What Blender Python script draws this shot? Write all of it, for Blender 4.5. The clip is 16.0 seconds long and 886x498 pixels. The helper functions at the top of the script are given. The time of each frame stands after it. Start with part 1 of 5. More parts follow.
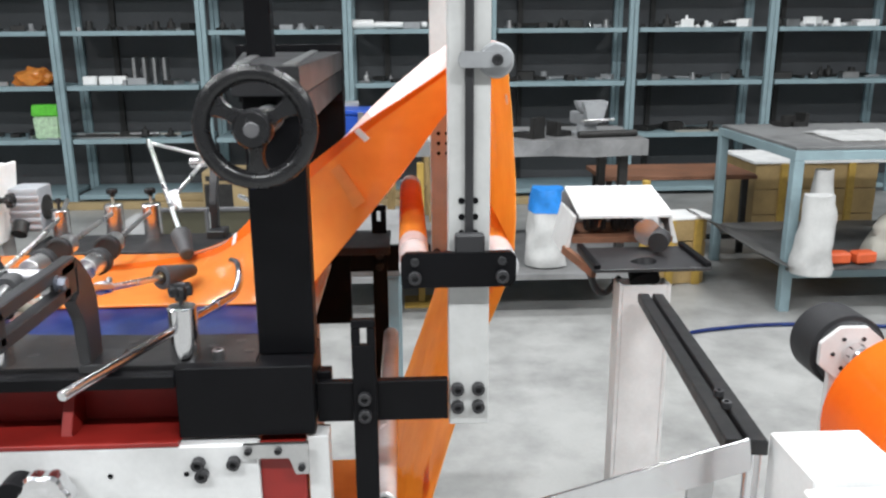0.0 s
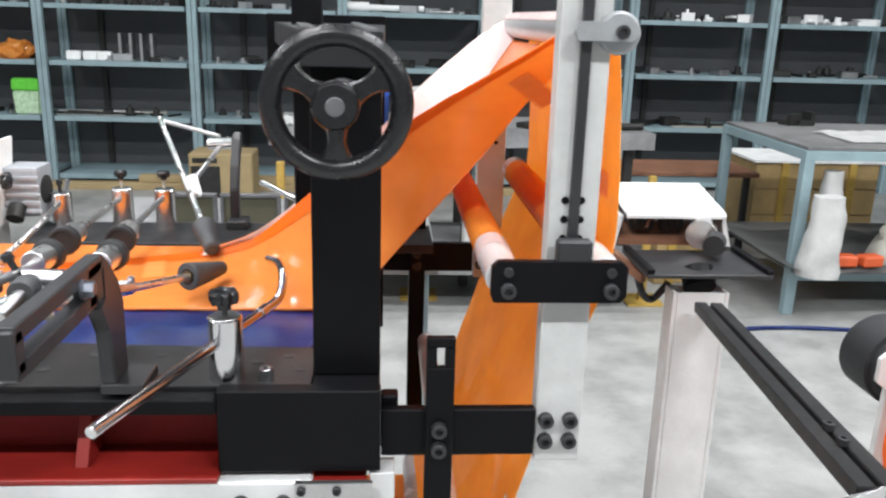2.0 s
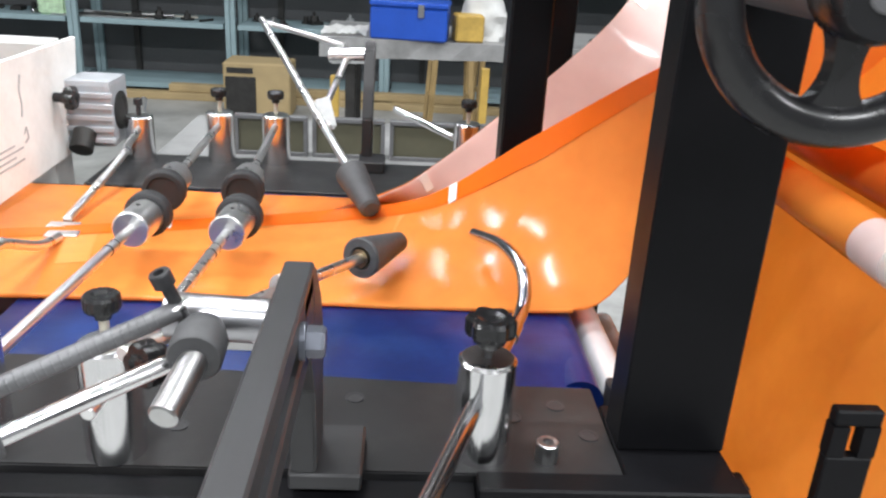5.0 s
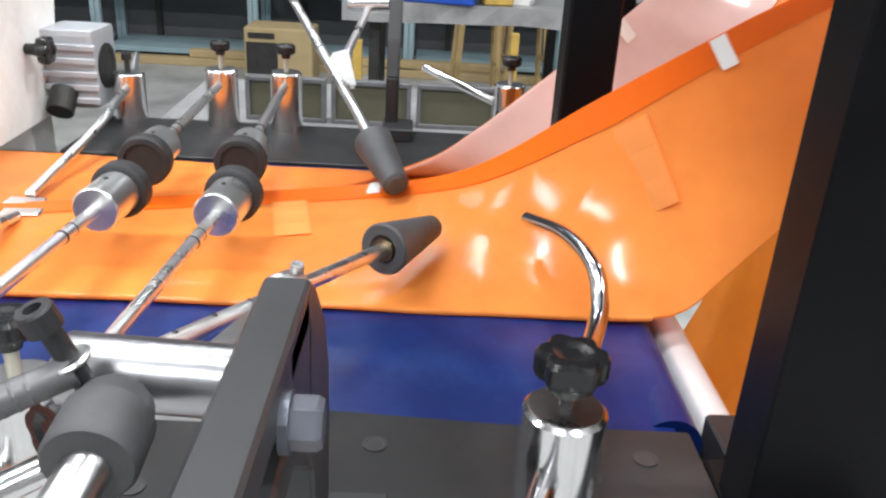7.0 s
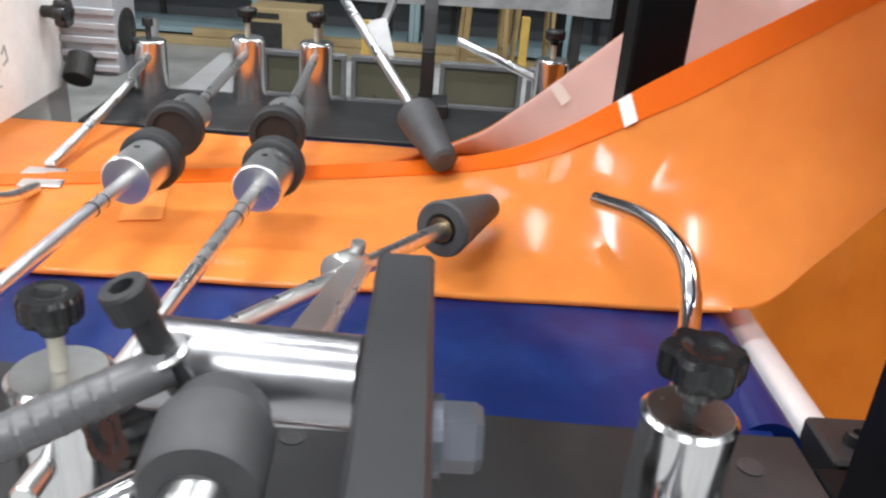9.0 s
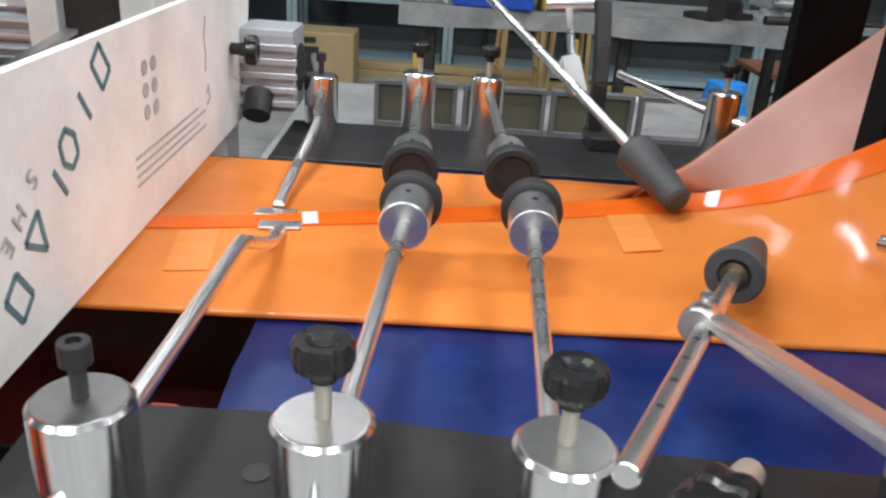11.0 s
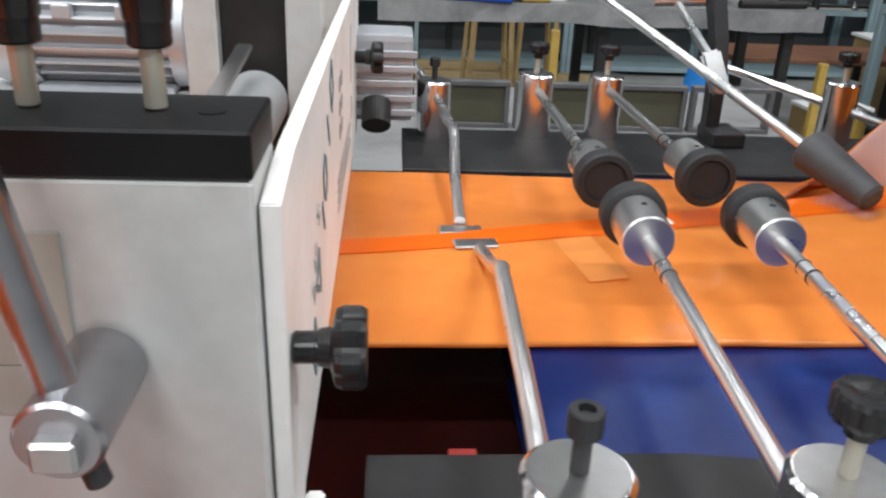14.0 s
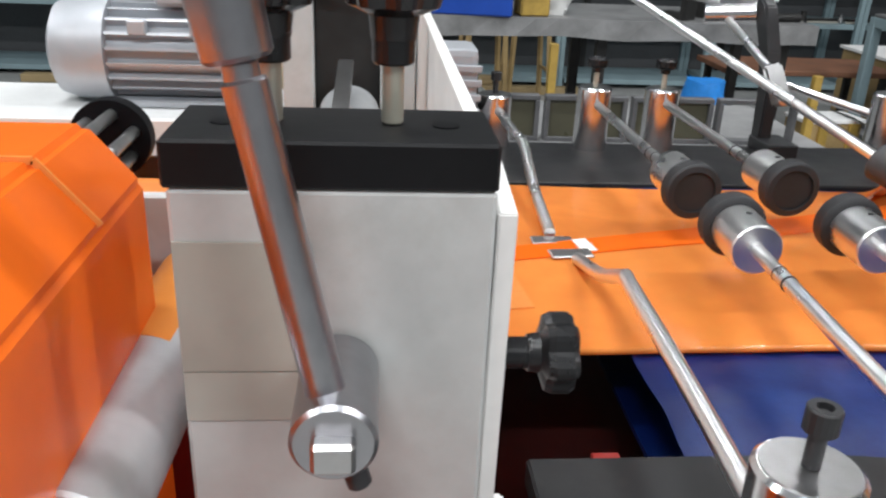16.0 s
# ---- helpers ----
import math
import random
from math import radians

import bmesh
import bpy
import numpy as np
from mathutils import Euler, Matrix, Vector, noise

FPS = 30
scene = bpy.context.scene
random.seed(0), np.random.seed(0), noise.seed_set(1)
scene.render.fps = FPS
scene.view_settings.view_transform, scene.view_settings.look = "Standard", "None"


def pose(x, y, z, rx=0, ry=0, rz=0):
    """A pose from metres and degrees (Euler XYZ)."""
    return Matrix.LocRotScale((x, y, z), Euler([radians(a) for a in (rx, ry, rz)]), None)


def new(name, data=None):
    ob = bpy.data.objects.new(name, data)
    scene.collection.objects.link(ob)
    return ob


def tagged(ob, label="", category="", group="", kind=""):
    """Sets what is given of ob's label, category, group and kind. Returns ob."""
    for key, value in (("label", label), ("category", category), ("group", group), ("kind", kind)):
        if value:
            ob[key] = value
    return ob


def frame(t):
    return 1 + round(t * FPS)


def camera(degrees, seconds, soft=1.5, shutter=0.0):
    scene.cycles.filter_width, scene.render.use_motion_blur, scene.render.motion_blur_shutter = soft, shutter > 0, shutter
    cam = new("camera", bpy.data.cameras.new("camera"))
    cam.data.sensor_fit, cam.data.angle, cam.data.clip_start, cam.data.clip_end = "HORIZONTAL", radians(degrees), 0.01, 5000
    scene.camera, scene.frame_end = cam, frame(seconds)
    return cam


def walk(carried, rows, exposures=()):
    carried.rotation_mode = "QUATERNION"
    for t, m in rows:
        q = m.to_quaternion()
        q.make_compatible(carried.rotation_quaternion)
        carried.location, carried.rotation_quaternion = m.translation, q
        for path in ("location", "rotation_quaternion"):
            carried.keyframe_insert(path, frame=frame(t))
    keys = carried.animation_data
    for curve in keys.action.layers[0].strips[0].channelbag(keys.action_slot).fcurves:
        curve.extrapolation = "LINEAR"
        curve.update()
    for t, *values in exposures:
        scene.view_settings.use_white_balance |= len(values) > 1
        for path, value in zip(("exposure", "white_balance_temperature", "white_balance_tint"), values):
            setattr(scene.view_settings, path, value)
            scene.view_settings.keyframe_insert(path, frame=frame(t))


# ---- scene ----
cam = camera(56.9, 16.0, soft=2.3, shutter=0.4)
TRUE_SIZE = 0.593  # the machine's drawing units in metres
METRES, EYE, TILT, LEAN, TURN = 2.07 * TRUE_SIZE, 1.5, 0.0, 0.0, -2.6
FLOOR = EYE - EYE / TRUE_SIZE  # the hall floor in the machine's drawing units
ROWS = [
    (0.0, 0.0, 0.0, 0.0, -0.1, -15.02, 0.37),
    (0.5, -0.0118, 0.0048, -0.0007, -0.07, -13.74, -0.03),
    (1.0, -0.0438, 0.0167, -0.0076, -1.09, -13.56, -0.61),
    (1.5, -0.0718, 0.0393, -0.0096, -1.57, -14.76, -1.2),
    (2.0, -0.0889, 0.1155, -0.018, -1.15, -15.8, -1.58),
    (2.5, -0.115, 0.17, -0.0246, -0.5, -16.9, -2.39),
    (3.0, -0.1836, 0.2186, -0.032, -1.74, -18.63, -2.13),
    (3.5, -0.2313, 0.2586, -0.0402, -1.37, -18.96, -2.11),
    (4.0, -0.2619, 0.2972, -0.0485, -1.47, -19.6, -2.64),
    (6.5, -0.2641, 0.4694, -0.0836, 3.55, -23.63, -3.58),
    (7.0, -0.2743, 0.4857, -0.0945, 2.22, -23.76, -3.16),
    (7.5, -0.2787, 0.502, -0.1024, 2.07, -24.71, -2.79),
    (8.0, -0.2831, 0.517, -0.11, 2.26, -25.07, -2.98),
    (8.5, -0.2907, 0.5181, -0.1128, 2.37, -24.74, -3.78),
    (9.0, -0.3047, 0.5148, -0.1127, 2.48, -24.73, -4.17),
    (9.5, -0.3345, 0.5105, -0.1116, 2.87, -24.45, -4.68),
    (10.0, -0.3706, 0.514, -0.1113, 4.61, -24.13, -4.37),
    (12.5, -0.4799, 0.531, -0.1149, 0.82, -22.97, -2.7),
    (13.0, -0.4917, 0.54, -0.1115, 0.37, -23.73, -3.8),
    (13.5, -0.5233, 0.5412, -0.114, -0.04, -23.27, -4.23),
    (14.0, -0.5608, 0.5406, -0.1165, -0.58, -23.74, -2.29),
    (14.5, -0.5758, 0.5407, -0.1168, -1.03, -23.66, -1.99),
    (15.0, -0.5922, 0.5401, -0.1174, -1.58, -23.45, -2.21),
    (15.5, -0.6067, 0.5364, -0.1164, -1.66, -23.2, -2.25),
    (16.0, -0.6195, 0.5339, -0.1167, -1.68, -22.8, -2.3),
]
walk(cam, [(t, pose(0, 0, EYE, TILT, LEAN, TURN) @ pose(METRES * x, METRES * y, METRES * z, 90 + pitch, roll, yaw)) for t, x, y, z, yaw, pitch, roll in ROWS],
     [(0.0, 0.30), (2.5, 0.40), (4.0, 0.45), (7.5, 0.36), (8.5, 0.28), (10.0, -0.06), (12.5, -0.20), (13.5, -0.22), (16.0, -0.22)])

# ---- world, lights, exposure ----
world = bpy.data.worlds.new("hall_air")
scene.world = world
world.use_nodes = True
world.node_tree.nodes["Background"].inputs[0].default_value = (0.9, 0.95, 1.0, 1)
world.node_tree.nodes["Background"].inputs[1].default_value = 0.05

ROW_POWER = {-2.0: 125.0, 1.0: 84.0, 3.2: 42.0, 5.3: 22.0}


def lamp_rows():
    """Long ceiling lamps in rows over the hall."""
    for y in (-2.0, 1.0, 3.2, 5.3):
        for x in (-4.6, -1.5, 1.6, 4.7):
            d = bpy.data.lights.new("ceiling_lamp", "AREA")
            d.shape, d.size, d.size_y = "RECTANGLE", 1.45, 0.16
            d.energy, d.color = ROW_POWER[y], (0.955, 0.98, 1.0)
            ob = new("ceiling_lamp", d)
            ob.matrix_world = pose(x, y, 4.735)


lamp_rows()


def mat(name, col, rough=0.5, metal=0.0, var=0.12, scale=8.0, bump=0.0, fine=60.0, spec=0.5, coat=0.0):
    """A procedural surface: two scales of colour change, grain in the gloss and a fine relief."""
    m = bpy.data.materials.new(name)
    m.use_nodes = True
    n, l = m.node_tree.nodes, m.node_tree.links
    b = n["Principled BSDF"]
    b.inputs["Metallic"].default_value = metal
    b.inputs["Specular IOR Level"].default_value = spec
    b.inputs["Coat Weight"].default_value = coat
    tc = n.new("ShaderNodeTexCoord")
    big, small = n.new("ShaderNodeTexNoise"), n.new("ShaderNodeTexNoise")
    big.inputs["Scale"].default_value, small.inputs["Scale"].default_value = scale, fine
    big.inputs["Detail"].default_value, small.inputs["Detail"].default_value = 5, 3
    l.new(tc.outputs["Object"], big.inputs["Vector"])
    l.new(tc.outputs["Object"], small.inputs["Vector"])
    add = n.new("ShaderNodeMath")
    add.operation = "MULTIPLY_ADD"
    add.inputs[1].default_value = 0.35
    l.new(small.outputs["Fac"], add.inputs[0])
    l.new(big.outputs["Fac"], add.inputs[2])
    ramp = n.new("ShaderNodeValToRGB")
    ramp.color_ramp.elements[0].position, ramp.color_ramp.elements[1].position = 0.42, 0.95
    ramp.color_ramp.elements[0].color = (*[c * (1 - var) for c in col], 1)
    ramp.color_ramp.elements[1].color = (*[min(1, c * (1 + var)) for c in col], 1)
    l.new(add.outputs[0], ramp.inputs[0])
    l.new(ramp.outputs[0], b.inputs["Base Color"])
    rr = n.new("ShaderNodeMapRange")
    rr.inputs[3].default_value, rr.inputs[4].default_value = max(0.02, rough * 0.75), min(1, rough * 1.25)
    l.new(big.outputs["Fac"], rr.inputs[0])
    l.new(rr.outputs[0], b.inputs["Roughness"])
    if bump:
        bp = n.new("ShaderNodeBump")
        bp.inputs["Strength"].default_value, bp.inputs["Distance"].default_value = bump, 0.004
        l.new(add.outputs[0], bp.inputs["Height"])
        l.new(bp.outputs[0], b.inputs["Normal"])
    return m


def film_mat(name, col, through_col, share, rough, cloud, clear=0.0):
    """Thin glossy plastic film, which lets some light through."""
    m = mat(name, col, rough, 0, cloud, 8.0, 0.0, 36.0)
    n, l = m.node_tree.nodes, m.node_tree.links
    tc, mp, wv, bp = n.new("ShaderNodeTexCoord"), n.new("ShaderNodeMapping"), n.new("ShaderNodeTexNoise"), n.new("ShaderNodeBump")
    mp.inputs["Scale"].default_value = (3.2, 4.4, 4.0)
    wv.inputs["Scale"].default_value, wv.inputs["Detail"].default_value, wv.inputs["Distortion"].default_value = 2.2, 1.5, 0.6
    bp.inputs["Strength"].default_value, bp.inputs["Distance"].default_value = 0.22, 0.014
    l.new(tc.outputs["Object"], mp.inputs["Vector"])
    l.new(mp.outputs[0], wv.inputs["Vector"])
    l.new(wv.outputs["Fac"], bp.inputs["Height"])
    l.new(bp.outputs[0], n["Principled BSDF"].inputs["Normal"])
    b, out = n["Principled BSDF"], n["Material Output"]
    t, mix = n.new("ShaderNodeBsdfTranslucent"), n.new("ShaderNodeMixShader")
    glow = n.new("ShaderNodeMix")
    glow.data_type, glow.inputs[0].default_value = "RGBA", 0.5
    glow.inputs[7].default_value = (*through_col, 1)
    l.new(b.inputs["Base Color"].links[0].from_socket, glow.inputs[6])
    l.new(glow.outputs[2], t.inputs[0])
    mix.inputs[0].default_value = share
    l.new(b.outputs[0], mix.inputs[1])
    l.new(t.outputs[0], mix.inputs[2])
    see, clean = n.new("ShaderNodeMixShader"), n.new("ShaderNodeBsdfTransparent")
    clean.inputs[0].default_value = (1.0, 0.62, 0.32, 1)
    see.inputs[0].default_value = clear
    l.new(mix.outputs[0], see.inputs[1])
    l.new(clean.outputs[0], see.inputs[2])
    l.new(see.outputs[0], out.inputs[0])
    return m


def scuffed(name, col, worn, rough, scale, lo, hi, bump=0.0):
    """Paint or concrete with stains of a second colour."""
    m = mat(name, col, rough, 0, 0.10, scale * 2.3, bump, 90.0)
    n, l = m.node_tree.nodes, m.node_tree.links
    b = n["Principled BSDF"]
    base = b.inputs["Base Color"].links[0].from_socket
    tc, no, rp, mx = n.new("ShaderNodeTexCoord"), n.new("ShaderNodeTexNoise"), n.new("ShaderNodeMapRange"), n.new("ShaderNodeMix")
    no.inputs["Scale"].default_value, no.inputs["Detail"].default_value, no.inputs["Roughness"].default_value = scale, 8, 0.65
    rp.inputs[1].default_value, rp.inputs[2].default_value = lo, hi
    mx.data_type = "RGBA"
    mx.inputs[7].default_value = (*worn, 1)
    l.new(tc.outputs["Object"], no.inputs["Vector"])
    l.new(no.outputs["Fac"], rp.inputs[0])
    l.new(rp.outputs[0], mx.inputs[0])
    l.new(base, mx.inputs[6])
    l.new(mx.outputs[2], b.inputs["Base Color"])
    return m


# ---- materials ----
M_BLACK = mat("black_paint", (0.005, 0.005, 0.006), 0.42, 0, 0.25, 6, 0.05, 120, 0.12)
M_BAR = mat("black_anodised", (0.008, 0.008, 0.009), 0.5, 0, 0.25, 10, 0.03, 120, 0.2)
M_RAIL = scuffed("blackened_steel", (0.017, 0.017, 0.018), (0.032, 0.031, 0.031), 0.45, 9, 0.5, 0.75)
M_RAIL.node_tree.nodes["Principled BSDF"].inputs["Specular IOR Level"].default_value = 0.32
M_BLOCK = mat("black_oxide", (0.022, 0.022, 0.024), 0.45, 0.0, 0.2, 10, 0.03)
M_CHROME = mat("chrome", (0.74, 0.74, 0.75), 0.17, 1, 0.06, 20, 0.02, 150)
M_STEEL = mat("worn_steel", (0.52, 0.52, 0.52), 0.3, 1, 0.15, 14, 0.05, 120)
M_GREY = mat("grey_casting", (0.33, 0.34, 0.35), 0.5, 0.2, 0.15, 12, 0.1, 90)
M_ALU = mat("aluminium", (0.62, 0.63, 0.65), 0.42, 0.75, 0.12, 10, 0.08, 80)
M_WHITE = scuffed("white_enamel", (0.66, 0.665, 0.66), (0.52, 0.515, 0.49), 0.38, 4, 0.58, 0.8, 0.03)
M_CREAM = scuffed("cream_enamel", (0.52, 0.525, 0.515), (0.36, 0.355, 0.33), 0.42, 7, 0.55, 0.85, 0.05)
M_SHEET = scuffed("paper_masked_sheet", (0.82, 0.81, 0.79), (0.66, 0.64, 0.60), 0.45, 5, 0.6, 0.85, 0.03)
M_PRINT = mat("teal_print", (0.10, 0.20, 0.24), 0.5)
M_PRINTG = mat("grey_print", (0.42, 0.43, 0.44), 0.5)
M_RUBBER = mat("black_rubber", (0.020, 0.020, 0.022), 0.62, 0, 0.25, 20, 0.1, 140)
M_CONE = mat("grey_rubber", (0.055, 0.055, 0.058), 0.6, 0, 0.3, 25, 0.15, 120)
M_KNOB = mat("black_plastic", (0.010, 0.010, 0.011), 0.27, 0, 0.2, 30, 0.05)
M_DARKROD = mat("dull_threaded_steel", (0.13, 0.13, 0.135), 0.45, 0.4, 0.2, 20, 0.1)
M_STEM = mat("dull_zinc", (0.50, 0.48, 0.40), 0.4, 0.6)
M_SATIN = mat("satin_chrome", (0.90, 0.90, 0.90), 0.29, 1, 0.06, 20, 0.02, 150)
M_ZINC = mat("zinc_bolt", (0.15, 0.16, 0.19), 0.4, 0.8, 0.15, 30, 0.05)
M_CRANK = mat("brushed_steel", (0.40, 0.40, 0.42), 0.3, 1, 0.12, 18, 0.05, 140)
M_WRAP = film_mat("orange_wrap", (0.95, 0.18, 0.016), (1.0, 0.25, 0.03), 0.25, 0.22, 0.12)
# red of the base interior, with the shade of the opening put into the colour
M_DEEP = mat("shaded_red", (0.045, 0.006, 0.005), 0.6, 0, 0.3, 6)
M_BRASS = mat("brass_bearing", (0.20, 0.15, 0.09), 0.4, 1)
M_BELT = scuffed("blue_belt", (0.003, 0.013, 0.090), (0.014, 0.042, 0.175), 0.34, 9, 0.46, 0.78, 0.05)
M_BELT.node_tree.nodes["Principled BSDF"].inputs["Specular IOR Level"].default_value = 0.3
M_RED = scuffed("dark_red_paint", (0.26, 0.016, 0.012), (0.15, 0.012, 0.010), 0.45, 5, 0.5, 0.8)
M_FILM = film_mat("orange_film", (1.0, 0.375, 0.085), (1.0, 0.47, 0.12), 0.45, 0.16, 0.16, 0.05)
M_WEB = film_mat("orange_film_single", (1.0, 0.45, 0.12), (1.0, 0.54, 0.16), 0.74, 0.14, 0.18, 0.12)
M_FOLD = film_mat("orange_film_double", (1.0, 0.20, 0.014), (1.0, 0.26, 0.03), 0.35, 0.2, 0.10)
M_PINK = film_mat("film_inside", (0.95, 0.83, 0.82), (1.0, 0.78, 0.73), 0.45, 0.15, 0.10)
M_PALE = film_mat("pale_print", (1.0, 0.44, 0.125), (1.0, 0.54, 0.17), 0.45, 0.2, 0.10)
M_TAPE = mat("white_mark", (0.86, 0.84, 0.80), 0.4)
M_ROLLER = mat("pale_roller", (0.74, 0.74, 0.75), 0.25, 0.3, 0.10, 9, 0.04)
M_SHELF = scuffed("blue_grey_paint", (0.25, 0.345, 0.375), (0.18, 0.24, 0.26), 0.5, 3, 0.55, 0.8)
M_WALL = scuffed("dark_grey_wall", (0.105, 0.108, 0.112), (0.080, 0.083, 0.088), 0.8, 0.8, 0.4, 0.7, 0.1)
# shelf backs: the shade deep in the bays is put into this dark grey
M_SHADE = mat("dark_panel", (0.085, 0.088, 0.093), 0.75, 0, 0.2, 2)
M_SIDE = mat("grey_hall_wall", (0.24, 0.245, 0.25), 0.8, 0, 0.1, 1)
M_HALL = mat("hall_wall", (0.42, 0.425, 0.43), 0.8, 0, 0.1, 1)
M_FLOOR = scuffed("concrete_floor", (0.37, 0.37, 0.36), (0.21, 0.21, 0.205), 0.42, 2.6, 0.42, 0.70, 0.1)
M_WOOD = mat("plywood", (0.36, 0.25, 0.11), 0.65, 0, 0.25, 6, 0.1)
M_YELLOW = mat("yellow_paint", (0.40, 0.26, 0.055), 0.5, 0, 0.3, 8)
M_CARD = mat("tan_cardboard", (0.36, 0.27, 0.14), 0.8, 0, 0.12, 8)
M_BLUE = mat("blue_plastic", (0.01, 0.06, 0.36), 0.35)
M_SKY = mat("light_blue_bag", (0.02, 0.22, 0.65), 0.45, 0, 0.2, 20, 0.3)
M_BAG = mat("white_bag", (0.50, 0.50, 0.49), 0.5, 0, 0.12, 14, 0.5)
M_PAPER = mat("paper", (0.85, 0.85, 0.84), 0.6)
M_IRON = mat("dark_iron", (0.035, 0.034, 0.033), 0.5, 0.5, 0.3, 18, 0.2)
M_RUST = mat("rusty_sheet", (0.20, 0.09, 0.05), 0.7, 0, 0.3, 10, 0.2)
M_TOP = scuffed("worn_bench_top", (0.22, 0.22, 0.22), (0.12, 0.12, 0.12), 0.45, 4, 0.45, 0.7, 0.1)
M_GREEN = mat("green_bag", (0.12, 0.55, 0.05), 0.35, 0, 0.2, 30, 0.3)
M_TAN = mat("masking_paper", (0.37, 0.355, 0.31), 0.7, 0, 0.1, 12, 0.1)
M_MOTOR = mat("silver_paint", (0.44, 0.46, 0.49), 0.4, 0.3, 0.10, 10, 0.05)


# ---- mesh helpers ----
def part(name, bm, material, parent=None, label="", smooth=False):
    """Links a bmesh as one mesh object, under a thing where one is given."""
    me = bpy.data.meshes.new(name)
    bmesh.ops.recalc_face_normals(bm, faces=bm.faces)
    for f in bm.faces:
        f.smooth = smooth and len(f.verts) <= 4
    bm.to_mesh(me)
    bm.free()
    if smooth:
        me.set_sharp_from_angle(angle=radians(38))
    me.materials.append(material)
    ob = new(name, me)
    if parent is not None:
        ob.parent = parent
    return tagged(ob, label)


def thing(name, label, category, group="", kind=""):
    return tagged(new(name), label, category, group, kind)


def box(x0, x1, y0, y1, z0, z1, bev=0.0, bm=None, seg=1):
    bm = bm or bmesh.new()
    m = Matrix.Translation(((x0 + x1) / 2, (y0 + y1) / 2, (z0 + z1) / 2)) @ Matrix.Diagonal((x1 - x0, y1 - y0, z1 - z0, 1))
    r = bmesh.ops.create_cube(bm, size=1, matrix=m)
    if bev:
        edges = list({e for v in r["verts"] for e in v.link_edges})
        bmesh.ops.bevel(bm, geom=edges, offset=bev, segments=seg, affect="EDGES", profile=0.7)
    return bm


def bar(a, b, w, h, bev=0.001, bm=None, up=(0, 0, 1)):
    """A square bar from a to b, w wide and h high."""
    bm = bm or bmesh.new()
    a, b = Vector(a), Vector(b)
    ax = (b - a).normalized()
    side = ax.cross(Vector(up)).normalized()
    top = side.cross(ax)
    rot = Matrix((ax, side, top)).transposed().to_4x4()
    m = Matrix.Translation((a + b) / 2) @ rot @ Matrix.Diagonal(((b - a).length, w, h, 1))
    r = bmesh.ops.create_cube(bm, size=1, matrix=m)
    if bev:
        edges = list({e for v in r["verts"] for e in v.link_edges})
        bmesh.ops.bevel(bm, geom=edges, offset=bev, segments=2, affect="EDGES")
    return bm


def turned(a, b, profile, n=28, bm=None):
    """A turned body on the axis from a to b: profile rows of (metres along, radius); closed at both ends."""
    bm = bm or bmesh.new()
    a, b = Vector(a), Vector(b)
    q = (b - a).normalized().to_track_quat("Z", "Y").to_matrix()
    rings = []
    for h, r in profile:
        rings.append([bm.verts.new(a + q @ Vector((r * math.cos(2 * math.pi * i / n), r * math.sin(2 * math.pi * i / n), h))) for i in range(n)])
    for p, s in zip(rings, rings[1:]):
        for i in range(n):
            bm.faces.new((p[i], p[(i + 1) % n], s[(i + 1) % n], s[i]))
    bm.faces.new(rings[0][::-1])
    bm.faces.new(rings[-1])
    return bm


def rod(a, b, r, bev=0.0012, n=24, bm=None):
    length = (Vector(b) - Vector(a)).length
    bev = min(bev, r * 0.4)
    return turned(a, b, [(0, r - bev), (bev, r), (length - bev, r), (length, r - bev)], n, bm)


def pipe(points, r, n=14, bm=None, steps=8):
    """A round rod bent through the points."""
    bm = bm or bmesh.new()
    pts = [Vector(p) for p in points]
    if len(pts) > 2:
        full = [2 * pts[0] - pts[1]] + pts + [2 * pts[-1] - pts[-2]]
        fine = []
        for i in range(1, len(full) - 2):
            p0, p1, p2, p3 = full[i - 1:i + 3]
            for k in range(steps):
                u = k / steps
                fine.append(0.5 * (2 * p1 + (p2 - p0) * u + (2 * p0 - 5 * p1 + 4 * p2 - p3) * u * u + (3 * p1 - p0 - 3 * p2 + p3) * u ** 3))
        pts = fine + [pts[-1]]
    rings, last = [], None
    for i, p in enumerate(pts):
        d = (pts[min(i + 1, len(pts) - 1)] - pts[max(i - 1, 0)]).normalized()
        s = d.cross(Vector((0.02, 0.03, 1)) if last is None else last.cross(d)).normalized()
        last = s
        t = s.cross(d)
        rings.append([bm.verts.new(p + r * (math.cos(2 * math.pi * k / n) * s + math.sin(2 * math.pi * k / n) * t)) for k in range(n)])
    for p, s in zip(rings, rings[1:]):
        for k in range(n):
            bm.faces.new((p[k], p[(k + 1) % n], s[(k + 1) % n], s[k]))
    bm.faces.new(rings[0][::-1])
    bm.faces.new(rings[-1])
    return bm


